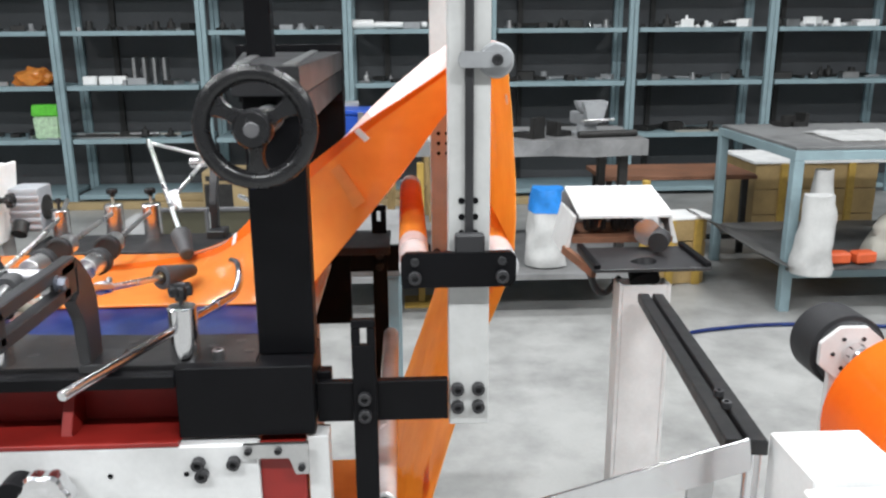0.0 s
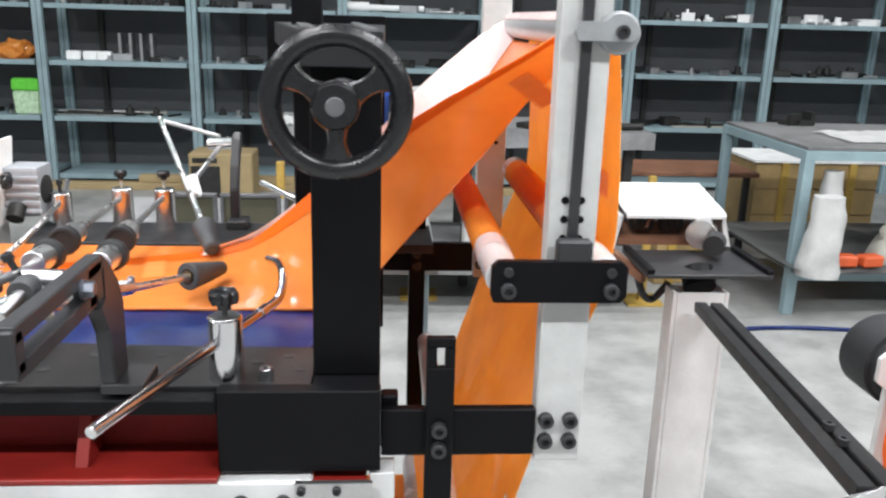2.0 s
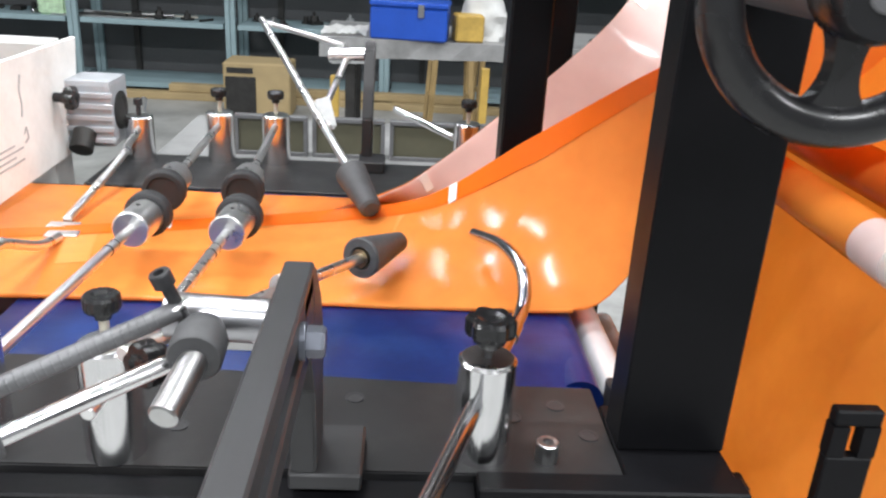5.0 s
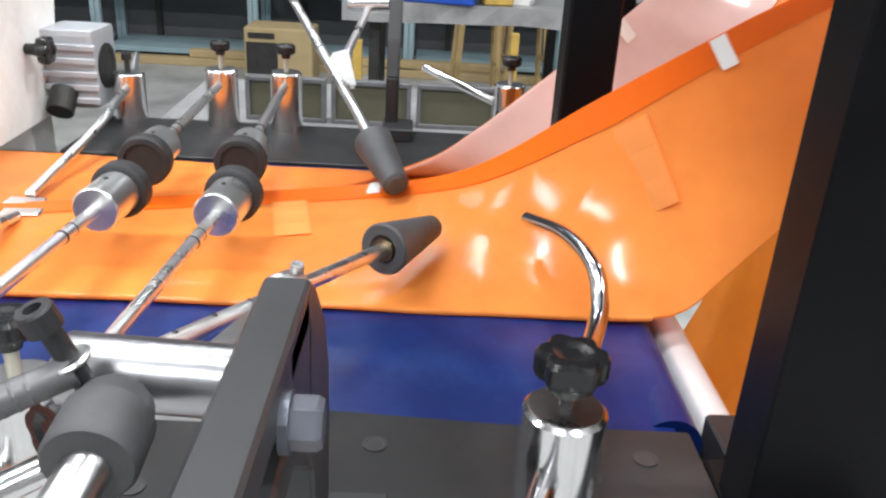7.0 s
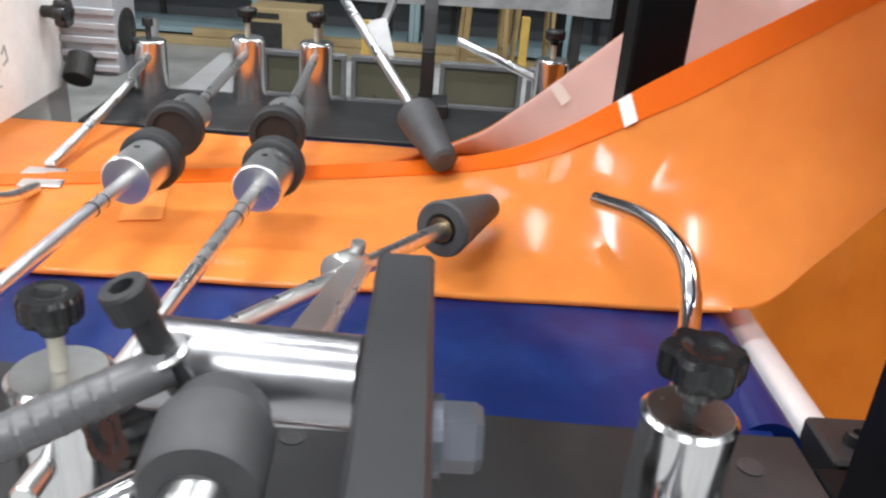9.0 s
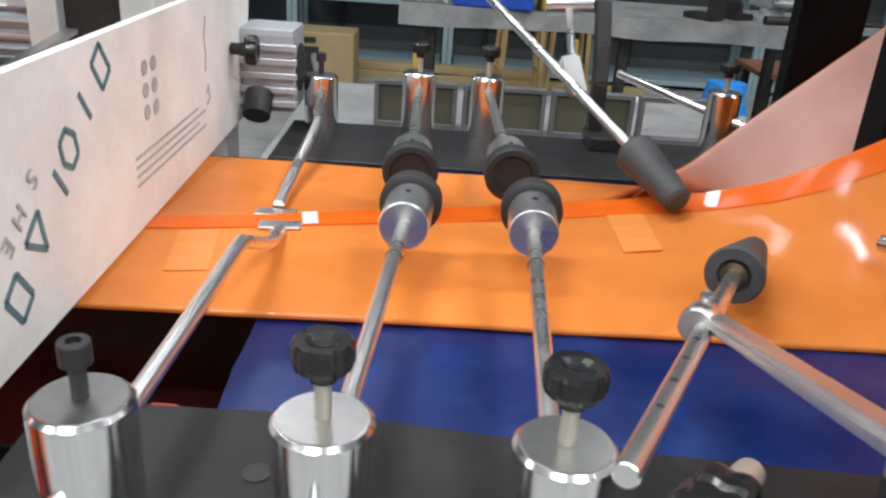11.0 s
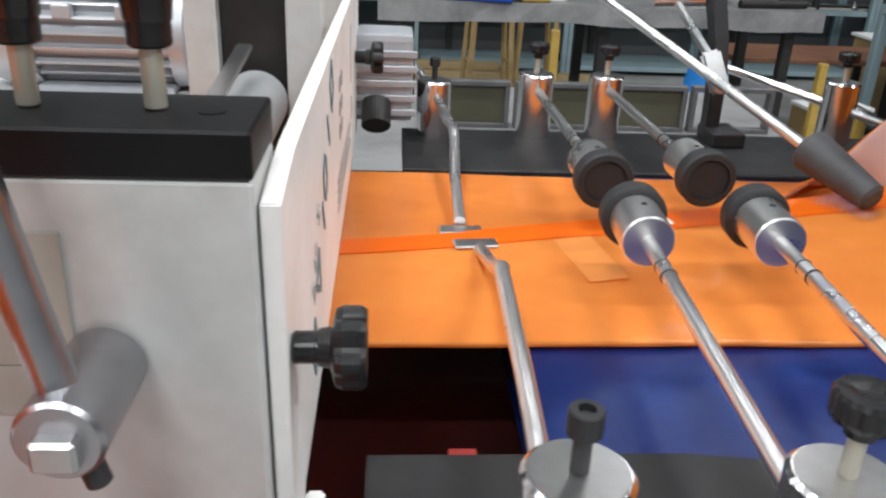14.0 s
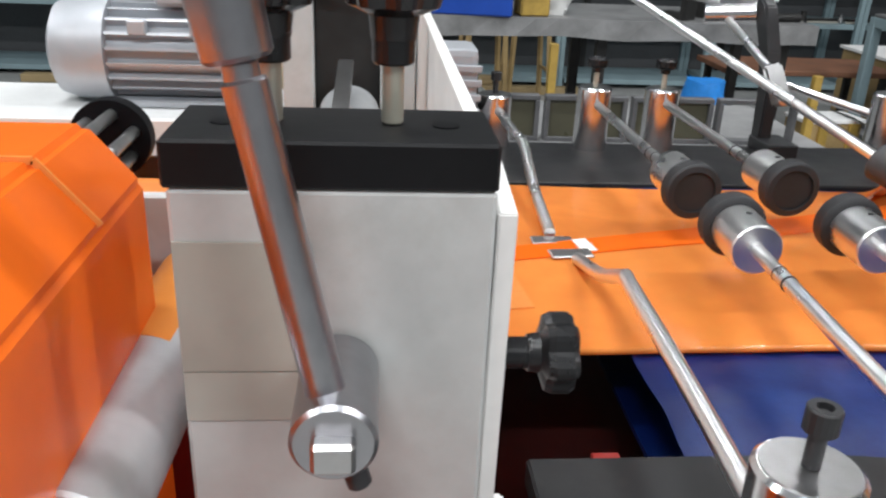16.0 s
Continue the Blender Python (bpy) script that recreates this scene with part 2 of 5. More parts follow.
def prism(outline, depth, axis="y", at=0.0, bev=0.0, bm=None):
    """An outline of (u, v) pushed through by depth: axis y takes x and z, axis x takes y and z, axis z takes x and y."""
    bm = bm or bmesh.new()
    put = {"y": lambda u, v, d: (u, d, v), "x": lambda u, v, d: (d, u, v), "z": lambda u, v, d: (u, v, d)}[axis]
    a = [bm.verts.new(put(u, v, at)) for u, v in outline]
    b = [bm.verts.new(put(u, v, at + depth)) for u, v in outline]
    k = len(outline)
    faces = [bm.faces.new(a), bm.faces.new(b[::-1])] + [bm.faces.new((a[i], a[(i + 1) % k], b[(i + 1) % k], b[i])) for i in range(k)]
    if bev:
        bmesh.ops.bevel(bm, geom=list({e for f in faces for e in f.edges}), offset=bev, segments=2, affect="EDGES")
    return bm


def bolt_bm(p, d, r=0.009, length=0.012, bm=None):
    """A socket head screw at p with its head along d."""
    p, d = Vector(p), Vector(d).normalized()
    return turned(p, p + d, [(0, r), (length - 0.001, r), (length, r * 0.92), (length, r * 0.5), (length * 0.45, r * 0.48), (length * 0.45, 0.0005)], 18, bm)


def hex_bm(p, d, r, length, bm=None):
    p, d = Vector(p), Vector(d).normalized()
    return turned(p, p + d, [(0, r), (length * 0.85, r), (length, r * 0.86)], 6, bm)


def lobed_knob_bm(p, r, h, n=6, bm=None, axis=(0, 0, 1), deep=0.14):
    """A star grip: a short body with rounded lobes, dished on top."""
    bm = bm or bmesh.new()
    p = Vector(p)
    q = Vector(axis).to_track_quat("Z", "Y").to_matrix()
    k = n * 8
    rows = [(0.0, 0.45), (h * 0.25, 0.5), (h * 0.35, 0.92), (h * 0.5, 1.0), (h * 0.88, 1.0), (h, 0.9), (h, 0.55), (h * 0.93, 0.3)]
    rings = []
    for z, f in rows:
        ring = []
        for i in range(k):
            a = 2 * math.pi * i / k
            lobe = 1 - deep * (0.5 - 0.5 * math.cos(n * a)) ** 1.5 * (1 if f > 0.6 else 0.2)
            ring.append(bm.verts.new(p + q @ Vector((r * f * lobe * math.cos(a), r * f * lobe * math.sin(a), z))))
        rings.append(ring)
    for a, b in zip(rings, rings[1:]):
        for i in range(k):
            bm.faces.new((a[i], a[(i + 1) % k], b[(i + 1) % k], b[i]))
    bm.faces.new(rings[0][::-1])
    bm.faces.new(rings[-1])
    return bm


def along(points, u):
    """The place at the share u (0 to 1) of a line through the points, by length."""
    pts = [Vector(p) for p in points]
    cum = [0.0]
    for a, b in zip(pts, pts[1:]):
        cum.append(cum[-1] + (b - a).length)
    s = u * cum[-1]
    for i in range(len(pts) - 1):
        if s <= cum[i + 1] or i == len(pts) - 2:
            return pts[i].lerp(pts[i + 1], (s - cum[i]) / max(1e-9, cum[i + 1] - cum[i]))


def smooth_line(points, n):
    """n + 1 places on a smooth line through the points."""
    pts = [Vector(p) for p in points]
    full = [2 * pts[0] - pts[1]] + pts + [2 * pts[-1] - pts[-2]]
    fine = []
    for i in range(1, len(full) - 2):
        p0, p1, p2, p3 = full[i - 1:i + 3]
        for k in range(10):
            u = k / 10
            fine.append(0.5 * (2 * p1 + (p2 - p0) * u + (2 * p0 - 5 * p1 + 4 * p2 - p3) * u * u + (3 * p1 - p0 - 3 * p2 + p3) * u ** 3))
    fine.append(pts[-1])
    return [along(fine, i / n) for i in range(n + 1)]


def cloth(edge_a, edge_b, across, crease=0.0, thick=0.0006, belly=None, shift=0.0):
    """A sheet between two lines of equal count, with slight waves, and a little thickness."""
    bm = bmesh.new()
    n = len(edge_a)
    grid = []
    for i in range(n):
        row = []
        for j in range(across + 1):
            v = j / across
            p = edge_a[i].lerp(edge_b[i], v)
            row.append(p)
        grid.append(row)
    verts = []
    for i in range(n):
        row = []
        for j in range(across + 1):
            d1 = grid[min(i + 1, n - 1)][j] - grid[max(i - 1, 0)][j]
            d2 = grid[i][min(j + 1, across)] - grid[i][max(j - 1, 0)]
            nn = d1.cross(d2)
            nn = nn.normalized() if nn.length > 1e-9 else Vector((0, 0, 1))
            p = grid[i][j]
            w = crease * (noise.noise(p * 7.0) + 0.5 * noise.noise(p * 17.0))
            if belly:
                w += belly * math.sin(math.pi * j / across)
            row.append((p + nn * (w + shift), nn))
        verts.append(row)
    for side in (0, 1):
        lay = [[bm.verts.new(p + nn * (thick if side else -thick)) for p, nn in row] for row in verts]
        for i in range(n - 1):
            for j in range(across):
                q = (lay[i][j], lay[i + 1][j], lay[i + 1][j + 1], lay[i][j + 1])
                bm.faces.new(q if side else q[::-1])
    return bm


# ---- the hall ----
def hall():
    f = part("floor", box(-8, 9, -5, 8.5, -0.12, 0), M_FLOOR)
    tagged(f, "grey stained concrete workshop floor", "floor", kind="structure")
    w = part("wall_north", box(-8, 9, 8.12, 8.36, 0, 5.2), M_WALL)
    tagged(w, "dark grey wall behind the storage shelves", "wall", kind="structure")
    for nm, b in (("wall_south", (-8, 9, -5, -4.8, 0, 5.2)), ("wall_west", (-8, -7.8, -4.8, 8.12, 0, 5.2)), ("wall_east", (8.8, 9, -4.8, 8.12, 0, 5.2))):
        tagged(part(nm, box(*b), M_SIDE), "plain pale grey hall wall", "wall", kind="structure")
    tagged(part("ceiling", box(-8, 9, -5, 8.4, 5.2, 5.35), M_HALL), "plain pale hall ceiling", "ceiling", kind="structure")


hall()


# ---- ceiling lamps ----
def hall_lamps():
    for y in (-2.0, 1.0, 3.2, 5.3):
        for x in (-4.6, -1.5, 1.6, 4.7):
            t = thing("ceiling_light", "long white ceiling light fitting", "ceiling light", "ceiling lights in rows")
            part("housing", box(x - 0.75, x + 0.75, y - 0.1, y + 0.1, 4.74, 4.8, 0.004), M_WHITE, t)
            part("hanger", rod((x, y, 4.8), (x, y, 5.2), 0.01), M_STEEL, t)


hall_lamps()


# ---- storage shelves ----
SHELF_DEPTH = 1.175
SHELF_X = (-4.68, -3.62, -2.55, -1.48, -0.41, 0.66, 1.73, 2.80, 3.87, 4.94)
SHELF_Z = (0.29, 0.715, 1.112, 1.506, 1.90, 2.30)
SHELF_Y = 6.3


def shelf_bay(x0, x1):
    u = thing("storage_shelf", "blue-grey painted steel storage shelf holding small machine parts", "shelf", "storage shelves along the wall")
    for x in (x0 + 0.018, x1 - 0.018):
        for y in (SHELF_Y, SHELF_Y + 0.46):
            part("post", box(x - 0.0165, x + 0.0165, y - 0.02, y + 0.02, 0.2235, 2.6, 0.003), M_SHELF, u)
    for z in SHELF_Z:
        bm = box(x0 + 0.05, x1 - 0.05, SHELF_Y - 0.015, SHELF_Y + 0.47, z - 0.034, z, 0.002)
        part("board", bm, M_SHELF, u)
    # backing darkened in its colour to stand for the shade behind the goods
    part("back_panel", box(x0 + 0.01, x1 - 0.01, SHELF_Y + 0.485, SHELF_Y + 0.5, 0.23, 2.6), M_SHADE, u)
    part("back_post", box(x0 + 0.26, x0 + 0.30, SHELF_Y + 0.45, SHELF_Y + 0.483, 0.23, 2.6), M_IRON, u)


BEFORE_SHELVES = len(scene.objects)
for a, b in zip(SHELF_X, SHELF_X[1:]):
    shelf_bay(a, b)


def small_part(rng):
    """A small loose workpiece: a block, a disc, a ring of bolts or a short shaft."""
    k = rng.random()
    s = rng.uniform(0.02, 0.05)
    if k < 0.4:
        return box(-s * 1.4, s * 1.4, -s, s, 0, s * rng.uniform(0.6, 1.5), 0.004)
    if k < 0.7:
        return turned((0, 0, 0), (0, 0, 1), [(0, s), (s * 0.5, s), (s * 0.5, s * 0.6), (s * rng.uniform(0.9, 2.0), s * 0.55)], 14)
    if k < 0.85:
        return rod((-s * 3, 0, s * 0.4), (s * 3, 0, s * 0.4), s * 0.4, n=12)
    bm = box(-s, s, -s, s, 0, s * 0.5, 0.003)
    return turned((0, 0, s * 0.5), (0, 0, 1), [(0, s * 0.7), (s * 0.8, s * 0.6), (s * 0.8, s * 0.25), (s * 1.4, s * 0.22)], 12, bm)


def shelf_goods():
    rng = random.Random(11)
    for bay in range(1, 8):
        x0, x1 = SHELF_X[bay] + 0.09, SHELF_X[bay + 1] - 0.09
        for z in SHELF_Z[1:5]:
            count = 11 if z > 0.8 else 8
            for i in range(count):
                x = x0 + (x1 - x0) * (i + rng.uniform(0.1, 0.9)) / count
                ob = part("machine_part", small_part(rng), rng.choice((M_IRON, M_IRON, M_IRON, M_STEEL, M_GREY)))
                tagged(ob, "small dark steel machine part lying on a shelf", "machine part", "loose parts on the shelves")
                ob.matrix_world = pose(x, SHELF_Y + rng.uniform(0.06, 0.3), z, 0, 0, rng.uniform(0, 180))


shelf_goods()


def shelf_specials():
    for i in range(4):
        ob = part("tall_plate", box(-0.012, 0.012, -0.05, 0.05, 0, 0.20, 0.003), M_STEEL)
        tagged(ob, "upright pale steel plate standing on a shelf", "plate", "row of upright plates")
        ob.matrix_world = pose(-2.02 + 0.075 * i, 6.42, 1.112)
    for x in (-2.36, -2.24, -2.14):
        ob = part("white_block", box(-0.05, 0.05, -0.04, 0.04, 0, 0.065, 0.008), M_PAPER)
        tagged(ob, "small white plastic block on a shelf", "block")
        ob.matrix_world = pose(x, 6.40, 1.112, 0, 0, 8)
    bm = bmesh.new()
    bmesh.ops.create_icosphere(bm, subdivisions=3, radius=0.11)
    for v in bm.verts:
        v.co *= 1 + 0.45 * noise.noise(v.co * 18)
        v.co.z = max(0, v.co.z * 0.75 + 0.05)
        v.co.x *= 1.25
    ob = part("crumpled_film", bm, M_FILM)
    tagged(ob, "crumpled scrap of orange plastic film on a shelf", "plastic scrap")
    ob.matrix_world = pose(-2.78, 6.42, 1.112)
    g = thing("green_bag", "bright green and clear plastic bag standing on a shelf", "bag")
    part("bag_body", prism([(-0.09, 0), (0.09, 0), (0.10, 0.17), (-0.10, 0.17)], 0.07, "y", 0, 0.012), mat("clear_bag", (0.45, 0.62, 0.42), 0.3, 0, 0.3, 30, 0.4), g)
    part("bag_band", prism([(-0.105, 0.172), (0.105, 0.172), (0.10, 0.26), (-0.10, 0.26)], 0.07, "y", 0, 0.01), M_GREEN, g)
    g.matrix_world = pose(-2.70, 6.33, 0.715)
    r = part("chrome_shaft", rod((-0.30, 0, 0.03), (0.30, 0, 0.03), 0.022, bm=rod((-0.30, 0, 0.035), (-0.1, 0, 0.035), 0.035)), M_PAPER)
    tagged(r, "pale stepped shaft lying on a shelf", "shaft")
    r.matrix_world = pose(-0.12, 6.38, 1.506, 0, 0, 3)
    rng = random.Random(5)
    for i in range(24):
        x = (2.05 if i < 12 else 3.1) + rng.uniform(0, 0.55)
        ob = part("white_fitting", small_part(rng), M_PAPER)
        tagged(ob, "small white plastic fitting on a shelf", "fitting", "white fittings on the shelves")
        ob.matrix_world = pose(x, 6.36 + rng.uniform(0, 0.15), 1.506, 0, 0, rng.uniform(0, 90))
    for i in range(8):
        x = -2.3 + 0.05 * i + rng.uniform(-.2, .2)
        ob = part("flat_bar", box(-0.35, 0.35, -0.015, 0.015, 0, 0.012, 0.002), rng.choice((M_STEEL, M_TAN, M_IRON)))
        tagged(ob, "long flat steel bar lying on a shelf", "bar", "bars on the shelves")
        ob.matrix_world = pose((x if i < 4 else 2.3 + 0.04 * i), 6.35 + 0.035 * (i % 4), 0.715 + 0.013 * (i % 2), 0, 0, rng.uniform(-4, 4))


shelf_specials()


def about_eye(factor):
    """Grows or shrinks round the place where the walk begins."""
    return pose(0, 0, EYE) @ Matrix.Scale(factor, 4) @ pose(0, 0, -EYE)


def true_size(factor, since):
    """Brings every thing built after the first `since` objects from drawing units to metres."""
    bpy.context.view_layer.update()
    m = about_eye(factor)
    for ob in list(scene.objects)[since:]:
        if ob.parent is None:
            ob.matrix_world = m @ ob.matrix_world


true_size(SHELF_DEPTH, BEFORE_SHELVES)


def timbers():
    for x, y, z, length, turn in ((-1.9, 7.16, 0.0, 1.5, 0.6), (0.2, 7.12, 0.0, 0.9, -0.8), (-1.0, 7.2, 0.06, 1.2, 0.0)):
        ob = part("timber", box(-length, length, -0.05, 0.05, 0, 0.058, 0.004), M_CARD)
        tagged(ob, "long pale timber plank by the shelves", "plank", "planks by the shelves")
        ob.matrix_world = pose(x, y, z, 0, 0, turn)


timbers()


# ---- benches behind the machine ----
def blue_table(x0, x1, y0, y1):
    t = thing("work_table", "blue-grey steel work table with a dark worn top", "table")
    part("tabletop", box(x0 + 0.012, x1 - 0.012, y0 + 0.012, y1 - 0.012, 0.882, 0.9, 0.002), M_TOP, t)
    for y in (y0, y1 - 0.05):
        part("rail", box(x0, x1, y, y + 0.05, 0.83, 0.88, 0.002), M_SHELF, t)
        part("lower_rail", box(x0 + 0.055, x1 - 0.055, y, y + 0.05, 0.19, 0.235, 0.002), M_SHELF, t)
    for x in (x0, x1 - 0.05):
        part("side_rail", box(x + 0.001, x + 0.049, y0 + 0.051, y1 - 0.051, 0.83, 0.88, 0.002), M_SHELF, t)
        for y in (y0, y1 - 0.05):
            part("leg", box(x, x + 0.055, y, y + 0.055, 0, 0.829, 0.003), M_SHELF, t)
    part("lower_shelf", box(x0 + 0.01, x1 - 0.01, y0 - 0.02, y1, 0.236, 0.25, 0.002), M_TOP, t)


blue_table(2.02, 3.75, 4.13, 5.2)


def sagging_sheet(name, x0, x1, y0, y1, z, mt, label, sag=0.05, curl=0.0):
    bm = bmesh.new()
    nx, ny = 22, 12
    vs = [[bm.verts.new((x0 + (x1 - x0) * i / nx, y0 + (y1 - y0) * j / ny,
                         z + sag * noise.noise((i * 0.3, j * 0.3, z)) + curl * max(0, 1 - i / 5) ** 2)) for j in range(ny + 1)] for i in range(nx + 1)]
    for i in range(nx):
        for j in range(ny):
            bm.faces.new((vs[i][j], vs[i + 1][j], vs[i + 1][j + 1], vs[i][j + 1]))
    bmesh.ops.solidify(bm, geom=bm.faces[:], thickness=0.006)
    return tagged(part(name, bm, mt, smooth=True), label, "sheet")


sagging_sheet("rubber_sheet", 1.72, 3.6, 4.0, 4.9, 0.275, M_TOP, "dull grey sheet curling over a low table shelf", 0.02, 0.16)
sagging_sheet("drawing_sheet", 2.32, 2.78, 4.25, 4.7, 0.915, M_PAPER, "white paper drawing lying on the work table", 0.012)


def far_bench(x0, x1, y0, y1, z, label, legs, top):
    t = thing("work_bench", label, "bench")
    bm = bmesh.new()
    nx = 20
    vs = []
    for i in range(nx + 1):
        x = x0 + (x1 - x0) * i / nx
        w = 0.018 * noise.noise((x * 3, 1.3, 0.2))
        vs.append([bm.verts.new((x, y0 + 0.02 * noise.noise((x * 4, 0, 0)), z - 0.09 + w)), bm.verts.new((x, y0 + 0.01, z)), bm.verts.new((x, y1, z)), bm.verts.new((x, y1, z - 0.03))])
    for a, b in zip(vs, vs[1:]):
        for k in range(3):
            bm.faces.new((a[k], b[k], b[k + 1], a[k + 1]))
    part("cover", bm, top, t, "grey sheet hanging over the edge")
    part("tabletop", box(x0 + 0.03, x1 - 0.03, y0 + 0.05, y1 - 0.01, z - 0.045, z - 0.006), M_IRON, t)
    for x in (x0 + 0.12, (x0 + x1) / 2, x1 - 0.14):
        for y in (y0 + 0.08, y1 - 0.1):
            part("leg", box(x, x + 0.05, y, y + 0.05, 0, z - 0.046, 0.003), legs, t)
    part("shelf", box(x0 + 0.1, x1 - 0.08, y0 - 0.40, y1 - 0.1, 0.22, 0.25), M_TOP, t)
    return t


far_bench(-0.72, 1.36, 4.5, 5.2, 0.90, "long workshop bench with a grey cover and dark legs", M_IRON, M_TOP)


def low_bench(x0, x1, y0, y1, z, mt):
    t = thing("low_bench", "low steel bench with a rusty brown sheet top", "bench")
    part("tabletop", box(x0, x1, y0, y1, z - 0.03, z, 0.003), mt, t)
    for x in (x0 + 0.04, x1 - 0.08):
        for y in (y0 + 0.04, y1 - 0.08):
            part("leg", box(x, x + 0.04, y, y + 0.04, 0, z - 0.031, 0.003), M_IRON, t)
    part("stretcher", box(x0 + 0.09, x1 - 0.09, y0 + 0.045, y0 + 0.075, 0.1, 0.13), M_IRON, t)


low_bench(1.3, 2.35, 5.3, 5.8, 0.55, M_RUST)


def wood_crate(x, y, s, h, turn=0.0):
    t = thing("wooden_crate", "yellowish plywood crate standing on the floor", "crate")
    for i in range(3):
        part("slat", box(-s, s, -s * 0.6, -s * 0.6 + 0.018, h * i / 3 + 0.004, h * (i + 1) / 3 - 0.004, 0.002), M_WOOD, t)
        part("slat", box(-s, s, s * 0.6 - 0.018, s * 0.6, h * i / 3 + 0.004, h * (i + 1) / 3 - 0.004, 0.002), M_WOOD, t)
    for sx in (-s, s - 0.018):
        part("end_panel", box(sx, sx + 0.018, -s * 0.6 + 0.019, s * 0.6 - 0.019, 0, h), M_WOOD, t)
    part("lid", box(-s * 1.05, s * 1.15, -s * 0.63, s * 0.63, h, h + 0.02, 0.002), M_PAPER, t, "pale board laid on top")
    for sx in (-s * 0.6, s * 0.5):
        part("batten", box(sx, sx + 0.05, -s * 0.6 - 0.02, -s * 0.6 - 0.001, 0, h, 0.002), M_YELLOW, t)
    t.matrix_world = pose(x, y, 0, 0, 0, turn)


wood_crate(2.95, 5.95, 0.45, 0.56)
wood_crate(1.62, 4.75, 0.16, 0.40, 8)


def soft_bag(name, x, y, z, w, d, h, mt, label, top=None, seed=0.0, lean=0.0):
    t = thing(name, label, "bag")

    def skin(z0, z1, grow):
        bm = bmesh.new()
        rings = []
        for k in range(11):
            v = z0 + (z1 - z0) * k / 10
            f = (1 - 0.28 * v ** 2) * grow
            ring = []
            for i in range(24):
                a = 2 * math.pi * i / 24
                c, s = math.cos(a), math.sin(a)
                e = 0.75
                px = w * f * math.copysign(abs(c) ** e, c) + lean * v
                py = d * f * math.copysign(abs(s) ** e, s)
                q = 1 + 0.30 * noise.noise((px * 11 + seed, py * 11, v * 4 + seed))
                ring.append(bm.verts.new((px * q, py * q, h * v + 0.012 * noise.noise((a, v * 3, seed)) * (k > 0))))
            rings.append(ring)
        for a, b in zip(rings, rings[1:]):
            for i in range(24):
                bm.faces.new((a[i], a[(i + 1) % 24], b[(i + 1) % 24], b[i]))
        bm.faces.new(rings[0][::-1])
        bm.faces.new(rings[-1])
        return bm

    part("sack", skin(0, 0.72 if top else 1.0, 1.0), mt, t, smooth=True)
    if top:
        part("printed_top", skin(0.70, 1.0, 1.03), top, t, "bright blue printed top", smooth=True)
    t.matrix_world = pose(x, y, z)


soft_bag("plastic_sack", 0.76, 4.28, 0.26, 0.11, 0.10, 0.42, M_BAG, "white sack with a blue printed top", M_SKY, 1.0)
soft_bag("white_sack", 2.12, 4.02, 0.25, 0.10, 0.07, 0.42, M_BAG, "crumpled white plastic sack on a low shelf", None, 4.0)
soft_bag("white_sack", 2.22, 4.20, 0.27, 0.07, 0.05, 0.50, M_BAG, "tall crumpled white plastic sack on a low shelf", None, 7.0)
soft_bag("white_sack", 2.75, 4.25, 0.27, 0.26, 0.10, 0.30, M_TAN, "slumped pale sack on a low shelf", None, 9.0, 0.1)
for i, x in enumerate((2.28, 2.42)):
    o = part("orange_block", box(-0.06, 0.06, -0.04, 0.04, 0, 0.06, 0.01), mat("orange_red", (0.6, 0.10, 0.03), 0.5))
    tagged(o, "small orange-red block on the low table shelf", "block", "orange blocks")
    o.matrix_world = pose(x, 4.08, 0.29, 0, 0, 10 * i)


def vise(x, y, z):
    t = thing("bench_vise", "grey cast iron bench vise bolted to the bench", "vise")
    part("base", turned((0, 0, 0), (0, 0, 1), [(0, 0.09), (0.02, 0.09), (0.03, 0.06), (0.06, 0.055)], 20), M_GREY, t)
    part("body", box(-0.05, 0.05, -0.06, 0.14, 0.06, 0.13, 0.012, None, 2), M_GREY, t)
    part("jaw", prism([(-0.09, 0.20), (0.09, 0.20), (0.075, 0.16), (0.05, 0.13), (-0.05, 0.13), (-0.075, 0.16)], 0.06, "y", -0.06, 0.004), M_GREY, t)
    part("front_jaw", prism([(-0.08, 0.20), (0.08, 0.20), (0.06, 0.15), (0.045, 0.08), (-0.045, 0.08), (-0.06, 0.15)], 0.04, "y", -0.12, 0.004), M_GREY, t)
    part("handle", rod((-0.1, -0.15, 0.1), (0.1, -0.15, 0.1), 0.008), M_STEEL, t)
    t.matrix_world = pose(x, y, z, 0, 0, 12)


vise(1.06, 4.75, 0.9)


def angle_block(x, y, z, turn, s=1.0):
    o = part("angle_block", prism([(0, 0), (0.16 * s, 0), (0.16 * s, 0.03), (0.03, 0.03), (0.03, 0.12 * s), (0, 0.12 * s)], 0.1, "x", 0, 0.003), M_IRON)
    tagged(o, "black machined angle block on the bench", "machine part")
    o.matrix_world = pose(x, y, z, 0, 0, turn)


angle_block(0.72, 4.56, 0.9, 40)
angle_block(0.82, 4.75, 0.9, -60, 0.7)
angle_block(2.35, 5.0, 0.9, 20, 0.6)
angle_block(2.52, 5.02, 0.9, 100, 0.7)
o = part("tool_tube", rod((0, 0, 0.02), (0.35, 0.06, 0.02), 0.02), M_IRON)
tagged(o, "dark steel tube lying on the bench", "tube").matrix_world = pose(0.98, 4.6, 0.9)


